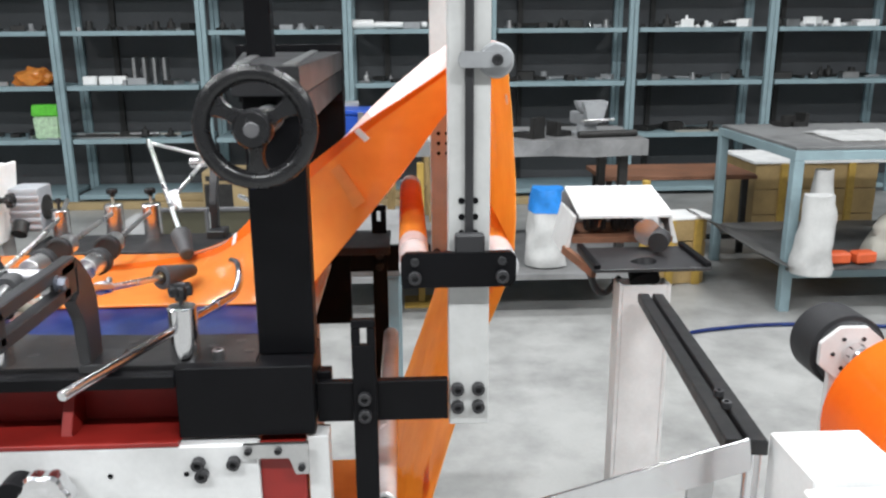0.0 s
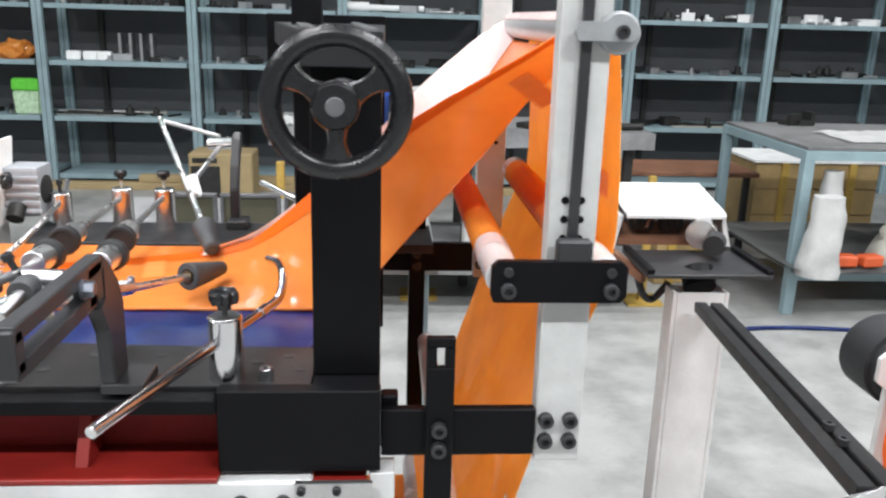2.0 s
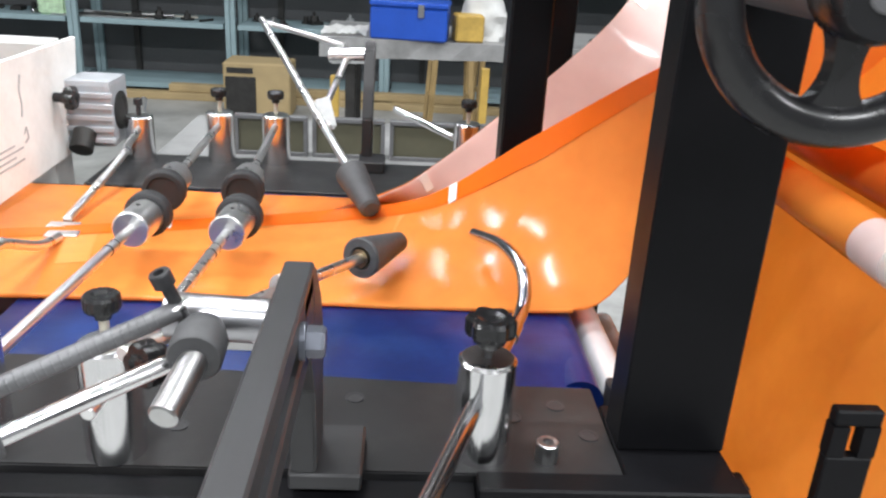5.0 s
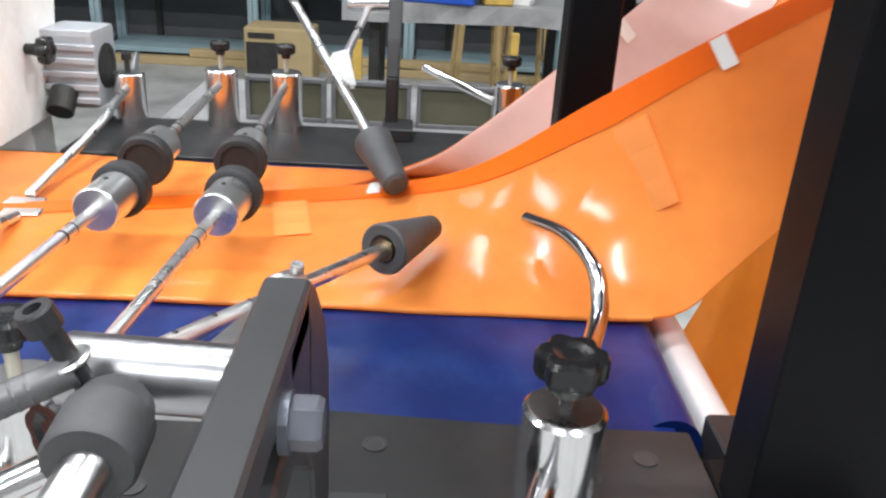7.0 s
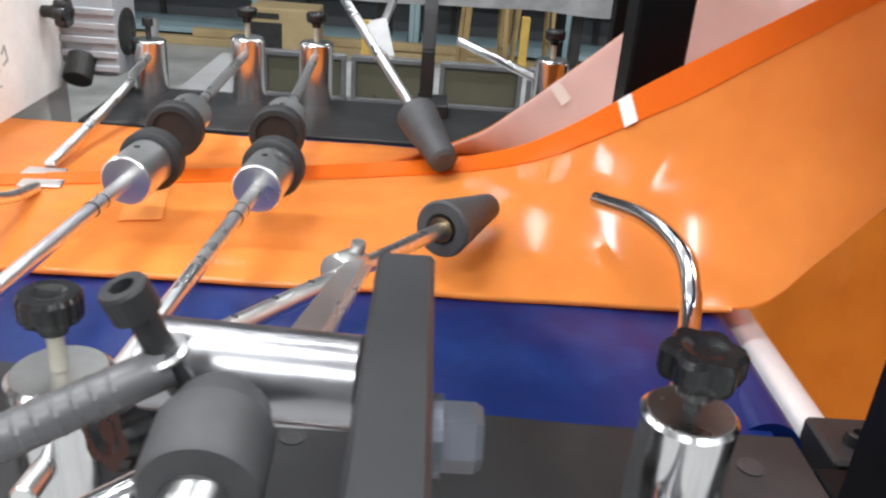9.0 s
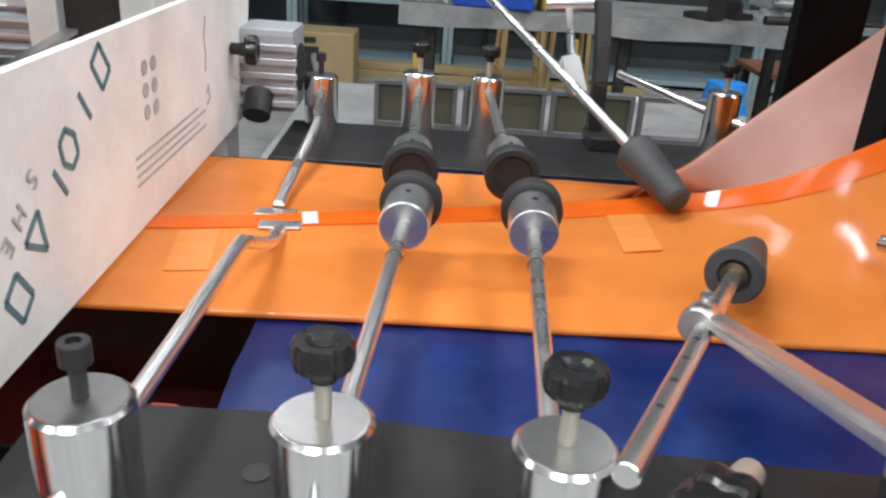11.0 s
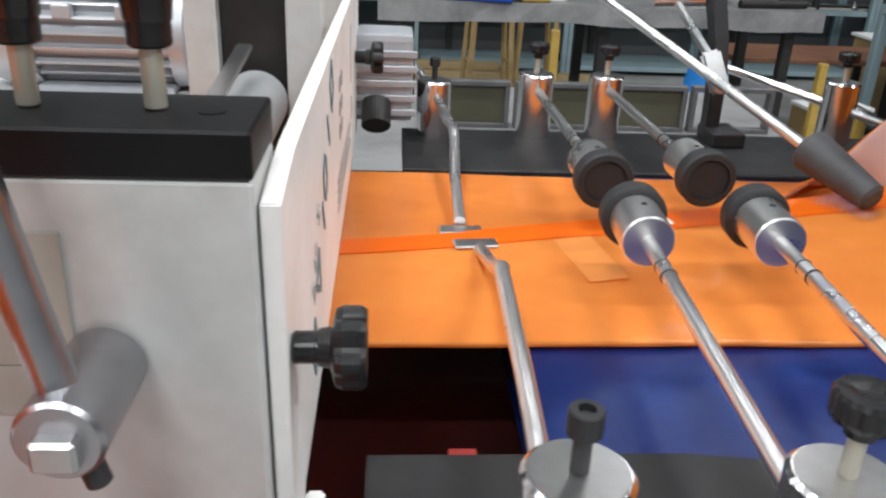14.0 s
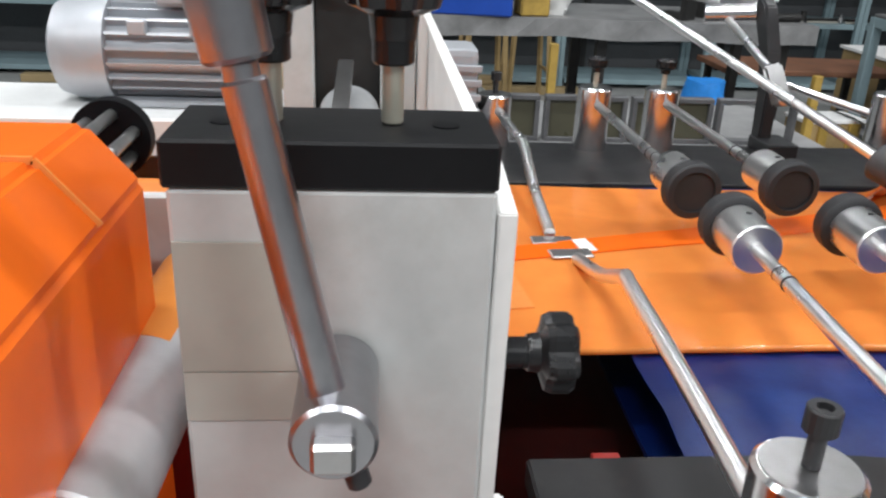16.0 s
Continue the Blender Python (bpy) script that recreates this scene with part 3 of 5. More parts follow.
def stool(x, y, h):
    t = thing("stool", "old wooden stool with splayed legs", "stool")
    part("seat", box(-0.16, 0.16, -0.14, 0.14, h - 0.03, h, 0.004), M_TAN, t)
    for sx in (-1, 1):
        for sy in (-1, 1):
            part("leg", bar((sx * 0.16, sy * 0.13, 0), (sx * 0.13, sy * 0.11, h - 0.031), 0.03, 0.03), M_WOOD, t)
        part("stretcher", bar((sx * 0.145, -0.1, 0.25), (sx * 0.145, 0.1, 0.25), 0.02, 0.02), M_WOOD, t)
    t.matrix_world = pose(x, y, 0, 0, 0, 6)


stool(0.03, 6.55, 0.60)
stool(0.40, 6.85, 0.60)


def blue_case(x, y, z):
    t = thing("blue_tool_case", "blue plastic tool case on the bench", "case")
    part("case_body", box(-0.19, 0.18, -0.12, 0.12, 0, 0.15, 0.008), M_BLUE, t)
    part("case_lid", box(-0.195, 0.185, -0.125, 0.125, 0.152, 0.18, 0.008), M_BLUE, t)
    part("latch", box(0.04, 0.07, -0.135, -0.1255, 0.11, 0.17, 0.003), M_STEEL, t)
    t.matrix_world = pose(x, y, z, 0, 0, -6)


blue_case(-0.28, 4.62, 0.9)
vise(-0.36, 4.86, 0.9)
soft_bag("white_sack", 0.08, 4.72, 0.9, 0.12, 0.09, 0.20, M_BAG, "crumpled pale sack on the bench", None, 3.0)


def bottle(x, y, z):
    t = thing("plastic_bottle", "white plastic bottle with a dark red label", "bottle")
    part("bottle_body", box(-0.065, 0.065, -0.045, 0.045, 0, 0.25, 0.022, None, 3), M_BAG, t, smooth=True)
    part("neck", rod((0, 0, 0.248), (0, 0, 0.285), 0.022), M_BAG, t, smooth=True)
    part("cap", rod((0, 0, 0.286), (0, 0, 0.31), 0.027), M_PAPER, t)
    part("printed_label", box(-0.015, 0.03, -0.047, -0.0455, 0.05, 0.14), M_RED, t, "dark red label")
    t.matrix_world = pose(x, y, z, 0, 0, 6)


bottle(0.38, 4.42, 0.25)
o = part("yellow_tin", box(-0.07, 0.07, -0.06, 0.06, 0, 0.13, 0.008), M_YELLOW)
tagged(o, "small yellow box beside the blue tool case", "box").matrix_world = pose(-0.005, 4.60, 0.9, 0, 0, 8)
sagging_sheet("paper_sheet", -0.72, -0.50, 4.55, 4.85, 0.915, M_PAPER, "white papers lying on the bench", 0.02)


def tan_box(x, y, z):
    t = thing("instrument_case", "tan metal instrument case with a dark panel", "instrument case")
    part("case_body", box(-0.27, 0.22, -0.17, 0.17, 0.012, 0.41, 0.010), M_CARD, t)
    part("dark_panel", box(-0.255, -0.03, -0.176, -0.169, 0.025, 0.31, 0.003), M_IRON, t)
    part("name_plate", box(-0.24, -0.05, -0.176, -0.1695, 0.335, 0.375), M_IRON, t)
    for fx in (-0.24, 0.16):
        part("foot", box(fx, fx + 0.04, -0.14, 0.14, 0, 0.0115), M_IRON, t)
    t.matrix_world = pose(x, y, z)


tan_box(-1.37, 6.75, 0.0)


def side_table():
    t = thing("side_table", "low grey steel table behind the machine", "table")
    part("tabletop", box(-1.25, 0.0, 2.75, 3.75, 0.665, 0.69, 0.003), M_TOP, t)
    for x in (-1.22, -0.07):
        for y in (2.78, 3.68):
            part("leg", box(x, x + 0.04, y, y + 0.04, FLOOR, 0.664, 0.002), M_SHELF, t)
    pane = mat("olive_pane", (0.07, 0.066, 0.042), 0.3)
    for k in range(4):
        f = thing("framed_panel", "dark olive panel in a pale steel frame", "panel", "framed panels on the side table")
        x = -1.02 + 0.235 * k
        if k < 3:
            part("pane", box(x + 0.012, x + 0.208, 3.265, 3.275, 0.702, 0.80), pane, f)
        else:
            tagged(f, "open steel frame with no pane")
        for z in (0.69, 0.8):
            part("rail", box(x, x + 0.22, 3.255, 3.285, z, z + 0.012, 0.001), M_DARKROD, f)
        for dx in (0.0, 0.208):
            part("stile", box(x + dx, x + dx + 0.012, 3.255, 3.285, 0.7025, 0.7995, 0.001), M_DARKROD, f)



def yellow_stand(x, y, h):
    t = thing("yellow_stand", "yellow painted steel stand post", "stand")
    part("post", box(-0.019, 0.019, -0.019, 0.019, 0.012, h, 0.003), M_YELLOW, t)
    part("foot", box(-0.10, 0.10, -0.10, 0.10, 0, 0.012, 0.002), M_YELLOW, t)
    t.matrix_world = pose(x, y, 0)


yellow_stand(-0.61, 4.09, 0.79)
yellow_stand(0.08, 4.42, 0.80)
yellow_stand(1.31, 4.34, 0.70)


# ---- machine table ----
BEFORE_MACHINE = len(scene.objects)
side_table()


def machine_table():
    t = thing("machine_table", "machine table with black rails on a white and red base", "machine frame")
    part("near_rail", prism([(-1.122, 1.434), (-0.289, 1.434), (-0.289, 1.594), (-0.45, 1.594), (-0.74, 1.613), (-0.90, 1.632), (-1.122, 1.632)], 0.022, "z", 0.878, 0.0015), M_RAIL, t, "blackened steel top plate")
    part("far_rail", box(-1.09, -0.05, 2.262, 2.476, 0.878, 0.9, 0.002), M_RAIL, t, "blackened steel top plate")
    part("near_beam", box(-1.25, -0.43, 1.40, 1.433, 0.868, 0.893, 0.002), M_BLACK, t)
    part("side_plate", box(-0.43, -0.178, 1.405, 1.4335, 0.766, 0.905, 0.002), M_BLACK, t, "black painted side plate")
    part("far_side_plate", box(-0.43, -0.178, 2.46, 2.5, 0.60, 0.877, 0.002), M_BLACK, t)
    part("white_panel", box(-1.7, -0.285, 1.39, 1.425, FLOOR, 0.757, 0.003), M_WHITE, t, "white enamelled base panel")
    part("far_panel", box(-1.7, -0.285, 2.47, 2.5, FLOOR, 0.757, 0.003), M_WHITE, t)
    part("red_floor", box(-1.7, -0.29, 1.426, 1.62, 0.70, 0.757), M_RED, t, "dark red inner deck")
    # inner floor in the darkened red, for the shade inside the base
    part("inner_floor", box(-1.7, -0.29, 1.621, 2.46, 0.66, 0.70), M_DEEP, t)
    part("inner_wall", box(-1.7, -1.0, 2.30, 2.32, 0.70, 0.877), M_BLACK, t)
    part("inner_wall", box(-1.16, -1.0, 1.60, 1.605, 0.757, 0.877), M_BLACK, t)
    part("red_edge", box(-1.7, -0.43, 1.388, 1.426, 0.757, 0.766, 0.001), M_RED, t)
    part("red_wall", box(-0.995, -0.435, 1.515, 1.535, 0.757, 0.877), M_RED, t, "dark red inner wall")
    part("red_gusset", prism([(1.43, 0.757), (1.513, 0.757), (1.513, 0.85), (1.48, 0.85)], 0.02, "x", -0.66, 0.001), M_RED, t)
    part("red_gusset", prism([(1.43, 0.757), (1.513, 0.757), (1.513, 0.85), (1.48, 0.85)], 0.02, "x", -1.08, 0.001), M_RED, t)
    part("red_leg", box(-0.285, -0.20, 1.405, 1.44, FLOOR, 0.75, 0.002), M_RED, t)
    part("base_end", box(-0.195, -0.155, 1.41, 1.46, FLOOR, 0.76, 0.002), M_WHITE, t)
    part("corner_bracket", prism([(-0.31, 0.735), (-0.31, 0.762), (-0.19, 0.762), (-0.19, 0.70), (-0.215, 0.70), (-0.225, 0.735)], 0.012, "y", 1.376, 0.001), M_STEEL, t, "bare steel corner bracket")
    for x, z in ((-0.30, 0.75), (-0.245, 0.75), (-0.203, 0.715)):
        part("screw", bolt_bm((x, 1.376, z), (0, -1, 0), 0.007, 0.006), M_BLOCK, t)
    for x, z in ((-0.395, 0.723), (-0.33, 0.723), (-0.39, 0.70)):
        part("screw", bolt_bm((x, 1.39, z), (0, -1, 0), 0.0125, 0.016), M_BLOCK, t)
    for x in (-0.42, -0.56):
        part("plug", bolt_bm((x, 1.39, 0.70), (0, -1, 0), 0.005, 0.002), M_BLACK, t)
    for x, y in ((-0.385, 1.53), (-0.55, 1.56), (-0.335, 1.555), (-0.66, 1.56), (-0.72, 1.50), (-0.95, 1.56), (-0.31, 1.50)):
        part("screw", turned((x, y, 0.9), (x, y, 1), [(0, 0.010), (0.001, 0.010), (0.001, 0.0075), (0.0006, 0.007), (0.0006, 0.001)], 18), M_BLOCK, t)
    part("cap_screw", bolt_bm((-0.36, 1.46, 0.9), (0, 0, 1), 0.011, 0.02), M_STEEL, t)
    part("red_stub", box(-1.062, -1.040, 1.655, 1.675, 0.70, 0.872, 0.001), M_RED, t, "dark red upright under the film")
    part("nip_guard", box(-1.66, -1.34, 1.755, 1.765, 0.925, 1.05, 0.002), M_CREAM, t, "cream enamelled guard strip")
    part("nip_wall", box(-1.66, -1.34, 1.755, 1.765, 0.70, 0.9245, 0.001), M_RED, t)
    part("inner_stop", box(-1.0, -0.96, 1.61, 1.63, 0.76, 0.86), M_BLACK, t)
    k = part("adjusting_knob", lobed_knob_bm((-0.66, 1.388, 0.69), 0.05, 0.06, 6, None, (0, -1, 0)), M_CHROME, t, "shiny round knob on the base")
    part("knob_collar", rod((-0.72, 1.388, 0.69), (-0.72, 1.34, 0.69), 0.03), M_BLACK, t)


machine_table()


def blue_conveyor():
    b = thing("blue_belt", "dark blue flat conveyor belt under the orange film", "belt")
    sag = bmesh.new()
    nx, ny = 30, 18
    x0, x1, y0, y1 = -1.0, -0.292, 1.585, 2.26
    vs = [[sag.verts.new((x0 + (x1 - x0) * i / nx, y0 + (y1 - y0) * j / ny + (0.006 * noise.noise((i * 0.3, 0, 0)) if j == 0 else 0),
                          0.893 + 0.003 * noise.noise((i * 0.25, j * 0.3, 4)) - (0.010 * (1 - j / 3) if j < 3 else 0) + (0.0035 if j == 3 else 0))) for j in range(ny + 1)] for i in range(nx + 1)]
    for i in range(nx):
        for j in range(ny):
            sag.faces.new((vs[i][j], vs[i + 1][j], vs[i + 1][j + 1], vs[i][j + 1]))
    part("belt_top", sag, M_BELT, b, smooth=True)
    part("belt_return", box(-0.99, -0.30, 1.64, 2.24, 0.815, 0.82), M_BELT, b)
    part("belt_nose", turned((-0.292, 1.62, 0.864), (-0.292, 2.25, 0.864), [(0, 0.0285), (0.63, 0.0285)], 28), M_BELT, b, smooth=True)
    r = part("end_roller", turned((-0.236, 1.635, 0.853), (-0.236, 2.26, 0.853), [(0, 0.010), (0.01, 0.010), (0.01, 0.019), (0.615, 0.019), (0.615, 0.010), (0.625, 0.010)], 28), M_ROLLER, None, smooth=True)
    tagged(r, "pale end roller beside the blue belt", "roller")


blue_conveyor()
t = thing("roller_bracket", "small black bracket with a bolt beside the belt end", "bracket")
part("block", box(-0.262, -0.205, 1.575, 1.634, 0.835, 0.893, 0.003), M_BLOCK, t)
part("bolt", bolt_bm((-0.236, 1.60, 0.893), (0, 0, 1), 0.009, 0.010), M_BLOCK, t)


# ---- posts with clamped rods ----
def clamp_post(x, y, h=0.1, screw="knob", d=0.0275):
    p = thing("clamp_post", "round chromed clamp post standing on the black rail", "clamp post", "clamp posts on the rails")
    part("post_body", turned((0, 0, 0), (0, 0, 1), [(0, d), (h - 0.0025, d), (h, d - 0.0025), (h, 0.008), (h - 0.002, 0.0075)], 40), M_CHROME, p, smooth=True)
    part("top_face", turned((0, 0, h), (0, 0, 1), [(0, d - 0.003), (0.0008, d - 0.0035)], 40), M_STEEL, p)
    part("screw_stem", rod((0, 0, h), (0, 0, h + 0.032), 0.0045), M_STEM if screw == "knob" else M_BLOCK, p)
    if screw == "knob":
        k = part("grip", lobed_knob_bm((0, 0, h + 0.024), 0.0165, 0.023, 14, None, (0, 0, 1), 0.05), M_KNOB, p, "black lobed plastic grip")
    elif screw == "star":
        k = part("grip", lobed_knob_bm((0, 0, h + 0.012), 0.024, 0.030, 6, None, (0, 0, 1), 0.2), M_KNOB, p, "black star grip")
    else:
        k = part("screw_head", bolt_bm((0, 0, h + 0.022), (0, 0, 1), 0.0085, 0.013), M_BLOCK, p, "black socket head screw")
    p.matrix_world = pose(x, y, 0.9, 0, 0, 20 * x)
    return p


clamp_post(-0.423, 1.470, 0.104, "star")
clamp_post(-1.019, 1.472, 0.114, "socket")
clamp_post(-0.892, 1.468, 0.114, "knob")
clamp_post(-0.766, 1.460, 0.113, "knob")
for fx, sc in ((-1.04, "socket"), (-0.879, "knob"), (-0.767, "knob"), (-0.378, "knob")):
    clamp_post(fx, 2.45, 0.1 if sc == "knob" else 0.085, sc)


def pressing_rod(a, c):
    """A polished rod from its post at a, with a chromed collar and a rubber wheel near the end c."""
    t = thing("press_roller_rod", "polished rod with a chromed collar and black rubber wheel", "roller rod", "rods pressing the film")
    a, c = Vector(a), Vector(c)
    d = (c - a).normalized()
    part("rod", rod(a - d * 0.05, c + d * 0.002, 0.0068), M_SATIN, t, smooth=True)
    part("rod_ring", rod(c - d * 0.150, c - d * 0.146, 0.0076), M_BLOCK, t)
    part("rod_ring", rod(c - d * 0.128, c - d * 0.125, 0.0074), M_BLOCK, t)
    part("collar", turned(c - d * 0.074, c, [(0, 0.010), (0, 0.0235), (0.0015, 0.025), (0.058, 0.025), (0.0595, 0.0235)], 40), M_SATIN, t, smooth=True)
    w = part("wheel", turned(c - d * 0.015, c + d, [(0, 0.024), (0.001, 0.0305), (0.003, 0.0325), (0.020, 0.0325), (0.0225, 0.0305), (0.0235, 0.024), (0.020, 0.024), (0.020, 0.008)], 44), M_RUBBER, t, "black rubber wheel", smooth=True)
    part("set_screw", turned(c - d * 0.04 + Vector((0, 0, 0.0242)), c - d * 0.04 + Vector((0, 0, 1)), [(0, 0.003), (0.0014, 0.003), (0.0014, 0.0015)], 10), M_BLOCK, t)


pressing_rod((-0.892, 1.468, 0.970), (-0.866, 1.922, 0.970))
pressing_rod((-0.766, 1.460, 0.970), (-0.739, 1.926, 0.969))
pressing_rod((-0.879, 2.45, 0.976), (-0.872, 2.018, 0.972))
pressing_rod((-0.767, 2.45, 0.980), (-0.754, 2.024, 0.974))


def hook_rod(points, plate, label):
    t = thing("guide_rod", label, "guide rod", "rods with flat guide feet")
    part("rod", pipe(points, 0.007), M_SATIN, t, smooth=True)
    x, y, z, turn = plate
    f = part("foot_plate", box(-0.024, 0.024, -0.011, 0.011, 0, 0.003, 0.0014), M_SATIN, t)
    f.matrix_world = pose(x, y, z, 0, 0, turn)


hook_rod([(-1.027, 1.44, 0.964), (-1.024, 1.484, 0.964), (-1.018, 1.62, 0.966), (-1.014, 1.775, 0.968), (-1.012, 1.80, 0.964), (-1.008, 1.88, 0.93), (-1.012, 1.955, 0.914)], (-1.015, 1.975, 0.910, 6),
         "polished bent rod with a flat foot on the film")
hook_rod([(-1.075, 2.60, 0.985), (-1.04, 2.45, 0.965), (-1.027, 2.33, 0.955), (-1.02, 2.28, 0.95), (-1.026, 2.15, 0.928), (-1.028, 2.03, 0.914)], (-1.028, 2.015, 0.909, 0),
         "polished bent rod with a flat foot on the far edge")

t = thing("guide_finger", "polished rod bent up into a curved guide finger", "guide rod")
part("rod", rod((-0.529, 1.168, 0.965), (-0.385, 1.592, 0.965), 0.0085), M_CHROME, t, smooth=True)
part("finger", pipe([(-0.385, 1.592, 0.965), (-0.367, 1.645, 0.967), (-0.360, 1.675, 0.978), (-0.362, 1.71, 0.996), (-0.378, 1.775, 0.998), (-0.407, 1.847, 0.985)], 0.0085), M_CHROME, t, smooth=True)
part("collar", rod((-0.388, 1.583, 0.965), (-0.379, 1.61, 0.9655), 0.0105), M_CHROME, t, smooth=True)
t = thing("guide_finger", "polished plain rod clamped in a far post", "guide rod")
part("rod", rod((-0.53, 2.58, 0.995), (-0.28, 2.355, 0.935), 0.0075), M_CHROME, t, smooth=True)


def forming_cone(base, tip, rod_to, label, r0=0.028, r1=0.014):
    t = thing("forming_cone", label, "forming cone", "cones folding the film")
    base, tip, rod_to = Vector(base), Vector(tip), Vector(rod_to)
    d = tip - base
    part("cone", turned(base, tip, [(0.004, 0.014), (0.0, 0.016), (0, r0 - 0.002), (0.003, r0), (d.length - 0.004, r1), (d.length, r1 - 0.005)], 36), M_CONE, t, smooth=True)
    part("bearing", turned(base, tip, [(-0.001, 0.005), (-0.001, 0.0125), (0.006, 0.0135)], 24), M_BRASS, t)
    e = (rod_to - base).normalized()
    part("rod", rod(base - e * 0.01, rod_to, 0.0072), M_SATIN, t, smooth=True)
    for k in range(5):
        q = base + (rod_to - base) * (0.42 + 0.1 * k)
        part("grub_screw", turned(q + Vector((0, 0, 0.0062)), q + Vector((0, 0, 1)), [(0, 0.0025), (0.0014, 0.0025)], 10), M_BLOCK, t)
    return t


forming_cone((-0.560, 1.804, 0.960), (-0.508, 1.897, 0.951), (-0.742, 1.43, 1.018), "dark rubber forming cone on a polished rod")
forming_cone((-0.593, 2.115, 0.984), (-0.555, 2.020, 0.954), (-0.834, 2.70, 1.158), "dark grey rubber forming cone on a long rod", 0.0265, 0.017)


def rod_linkage():
    t = thing("rod_clamp", "chromed clamp plate and strut holding the far cone rod", "clamp")
    part("clamp_plate", bar((-0.662, 2.312, 1.066), (-0.645, 2.290, 1.012), 0.030, 0.010, 0.004, None, (0, -1, 0.5)), M_STEEL, t)
    part("clamp_bolt", rod((-0.650, 2.285, 1.020), (-0.652, 2.272, 1.024), 0.009), M_STEEL, t)
    part("strut", rod((-0.655, 2.308, 1.050), (-0.634, 2.562, 1.102), 0.0065), M_SATIN, t, smooth=True)
    a = thing("far_bracket", "dark angled bracket bolted to the far rail", "bracket")
    part("upright", prism([(2.445, 0.90), (2.475, 0.90), (2.478, 1.0), (2.50, 1.06), (2.548, 1.115), (2.540, 1.145), (2.508, 1.128), (2.47, 1.06), (2.447, 1.0)], 0.022, "x", -0.594, 0.003), M_BLOCK, a)
    part("foot", box(-0.598, -0.545, 2.40, 2.474, 0.9, 0.922, 0.002), M_BLOCK, a)
    part("cross_tube", rod((-0.668, 2.575, 1.104), (-0.590, 2.545, 1.112), 0.017), M_CHROME, a, smooth=True)
    part("cross_rod", rod((-0.826, 2.685, 1.153), (-0.640, 2.585, 1.124), 0.006), M_STEEL, a, smooth=True)


rod_linkage()


# ---- near clamp arm ----
def near_arm():
    t = thing("slotted_arm", "black slotted steel arm on a bent bracket", "arm")
    # a slotted plate that reaches towards the operator, on a bracket from the rail
    plate = box(-0.597, -0.574, 1.105, 1.392, 1.1045, 1.127, 0.002)
    box(-0.597, -0.574, 1.105, 1.36, 1.060, 1.0825, 0.002, plate)
    box(-0.597, -0.574, 1.098, 1.128, 1.064, 1.123, 0.006, plate, 3)
    box(-0.597, -0.574, 1.33, 1.385, 1.064, 1.121, 0.002, plate)
    part("slotted_plate", plate, M_BLOCK, t)
    part("bracket", prism([(1.405, 0.918), (1.465, 0.918), (1.468, 1.03), (1.45, 1.072), (1.412, 1.113), (1.393, 1.125), (1.393, 1.058), (1.368, 1.052), (1.40, 1.005)], 0.022, "x", -0.5965, 0.002), M_BLOCK, t)
    part("foot", box(-0.60, -0.535, 1.405, 1.485, 0.9, 0.917, 0.002), M_BLOCK, t)
    part("bolt", hex_bm((-0.574, 1.306, 1.103), (1, 0, 0), 0.0115, 0.017, turned((-0.574, 1.306, 1.103), (1, 1.306, 1.103), [(0, 0.0135), (0.004, 0.0135)], 24)), M_ZINC, t, "bright hexagon bolt")
    part("cross_tube", rod((-0.5975, 1.330, 1.105), (-0.672, 1.334, 1.106), 0.0165), M_CRANK, t, "chromed cross tube", smooth=True)
    part("tube_flat", box(-0.662, -0.598, 1.345, 1.372, 1.072, 1.080, 0.001), M_STEEL, t)
    part("clamp_ring", turned((-0.637, 1.268, 1.108), (-0.639, 1.318, 1.112), [(0, 0.011), (0, 0.0165), (0.002, 0.018), (0.024, 0.018), (0.025, 0.0165), (0.034, 0.015), (0.040, 0.011)], 32), M_CONE, t, "dark clamp ring", smooth=True)
    part("ring_pin", rod((-0.637, 1.276, 1.108), (-0.646, 1.225, 1.092), 0.0095), M_STEEL, t, smooth=True)
    a, b = Vector((-0.655, 1.306, 1.124)), Vector((-0.877, 1.185, 1.054))
    part("threaded_rod", pipe([a, b], 0.0068), M_DARKROD, t, "grey threaded rod", smooth=True)
    e = (b - a).normalized()
    for k in range(44):
        q = a.lerp(b, 0.06 + 0.021 * k)
        part("thread", turned(q, q + e, [(0, 0.0067), (0.0012, 0.0071), (0.0024, 0.0067)], 14), M_DARKROD, t)
    part("tee_stem", rod((-0.652, 1.310, 1.112), (-0.663, 1.304, 1.146), 0.0046), M_BLOCK, t)
    part("tee_washer", rod((-0.6565, 1.3075, 1.126), (-0.6575, 1.307, 1.129), 0.009), M_STEEL, t)
    part("tee_screw", bolt_bm((-0.6625, 1.304, 1.143), (-0.34, -0.18, 1), 0.0075, 0.010), M_BLOCK, t, "black screw head")
    part("link_bar", bar((-0.635, 1.350, 1.080), (-0.627, 1.668, 0.984), 0.022, 0.012, 0.004), M_SATIN, t, "chromed link to the cone rod")
    part("link_eye", turned((-0.643, 1.648, 0.986), (-0.610, 1.708, 0.977), [(0, 0.008), (0, 0.0125), (0.002, 0.014), (0.030, 0.014), (0.032, 0.0125), (0.032, 0.008)], 26), M_SATIN, t, smooth=True)
    part("eye_screw", bolt_bm((-0.628, 1.678, 0.992), (0.1, -0.2, 1), 0.006, 0.008), M_STEEL, t)
    part("clamp_knob", lobed_knob_bm((-0.698, 1.412, 1.028), 0.020, 0.030, 6, None, (-0.5, -0.75, 0.1), 0.16), M_KNOB, t, "black lobed clamp knob")
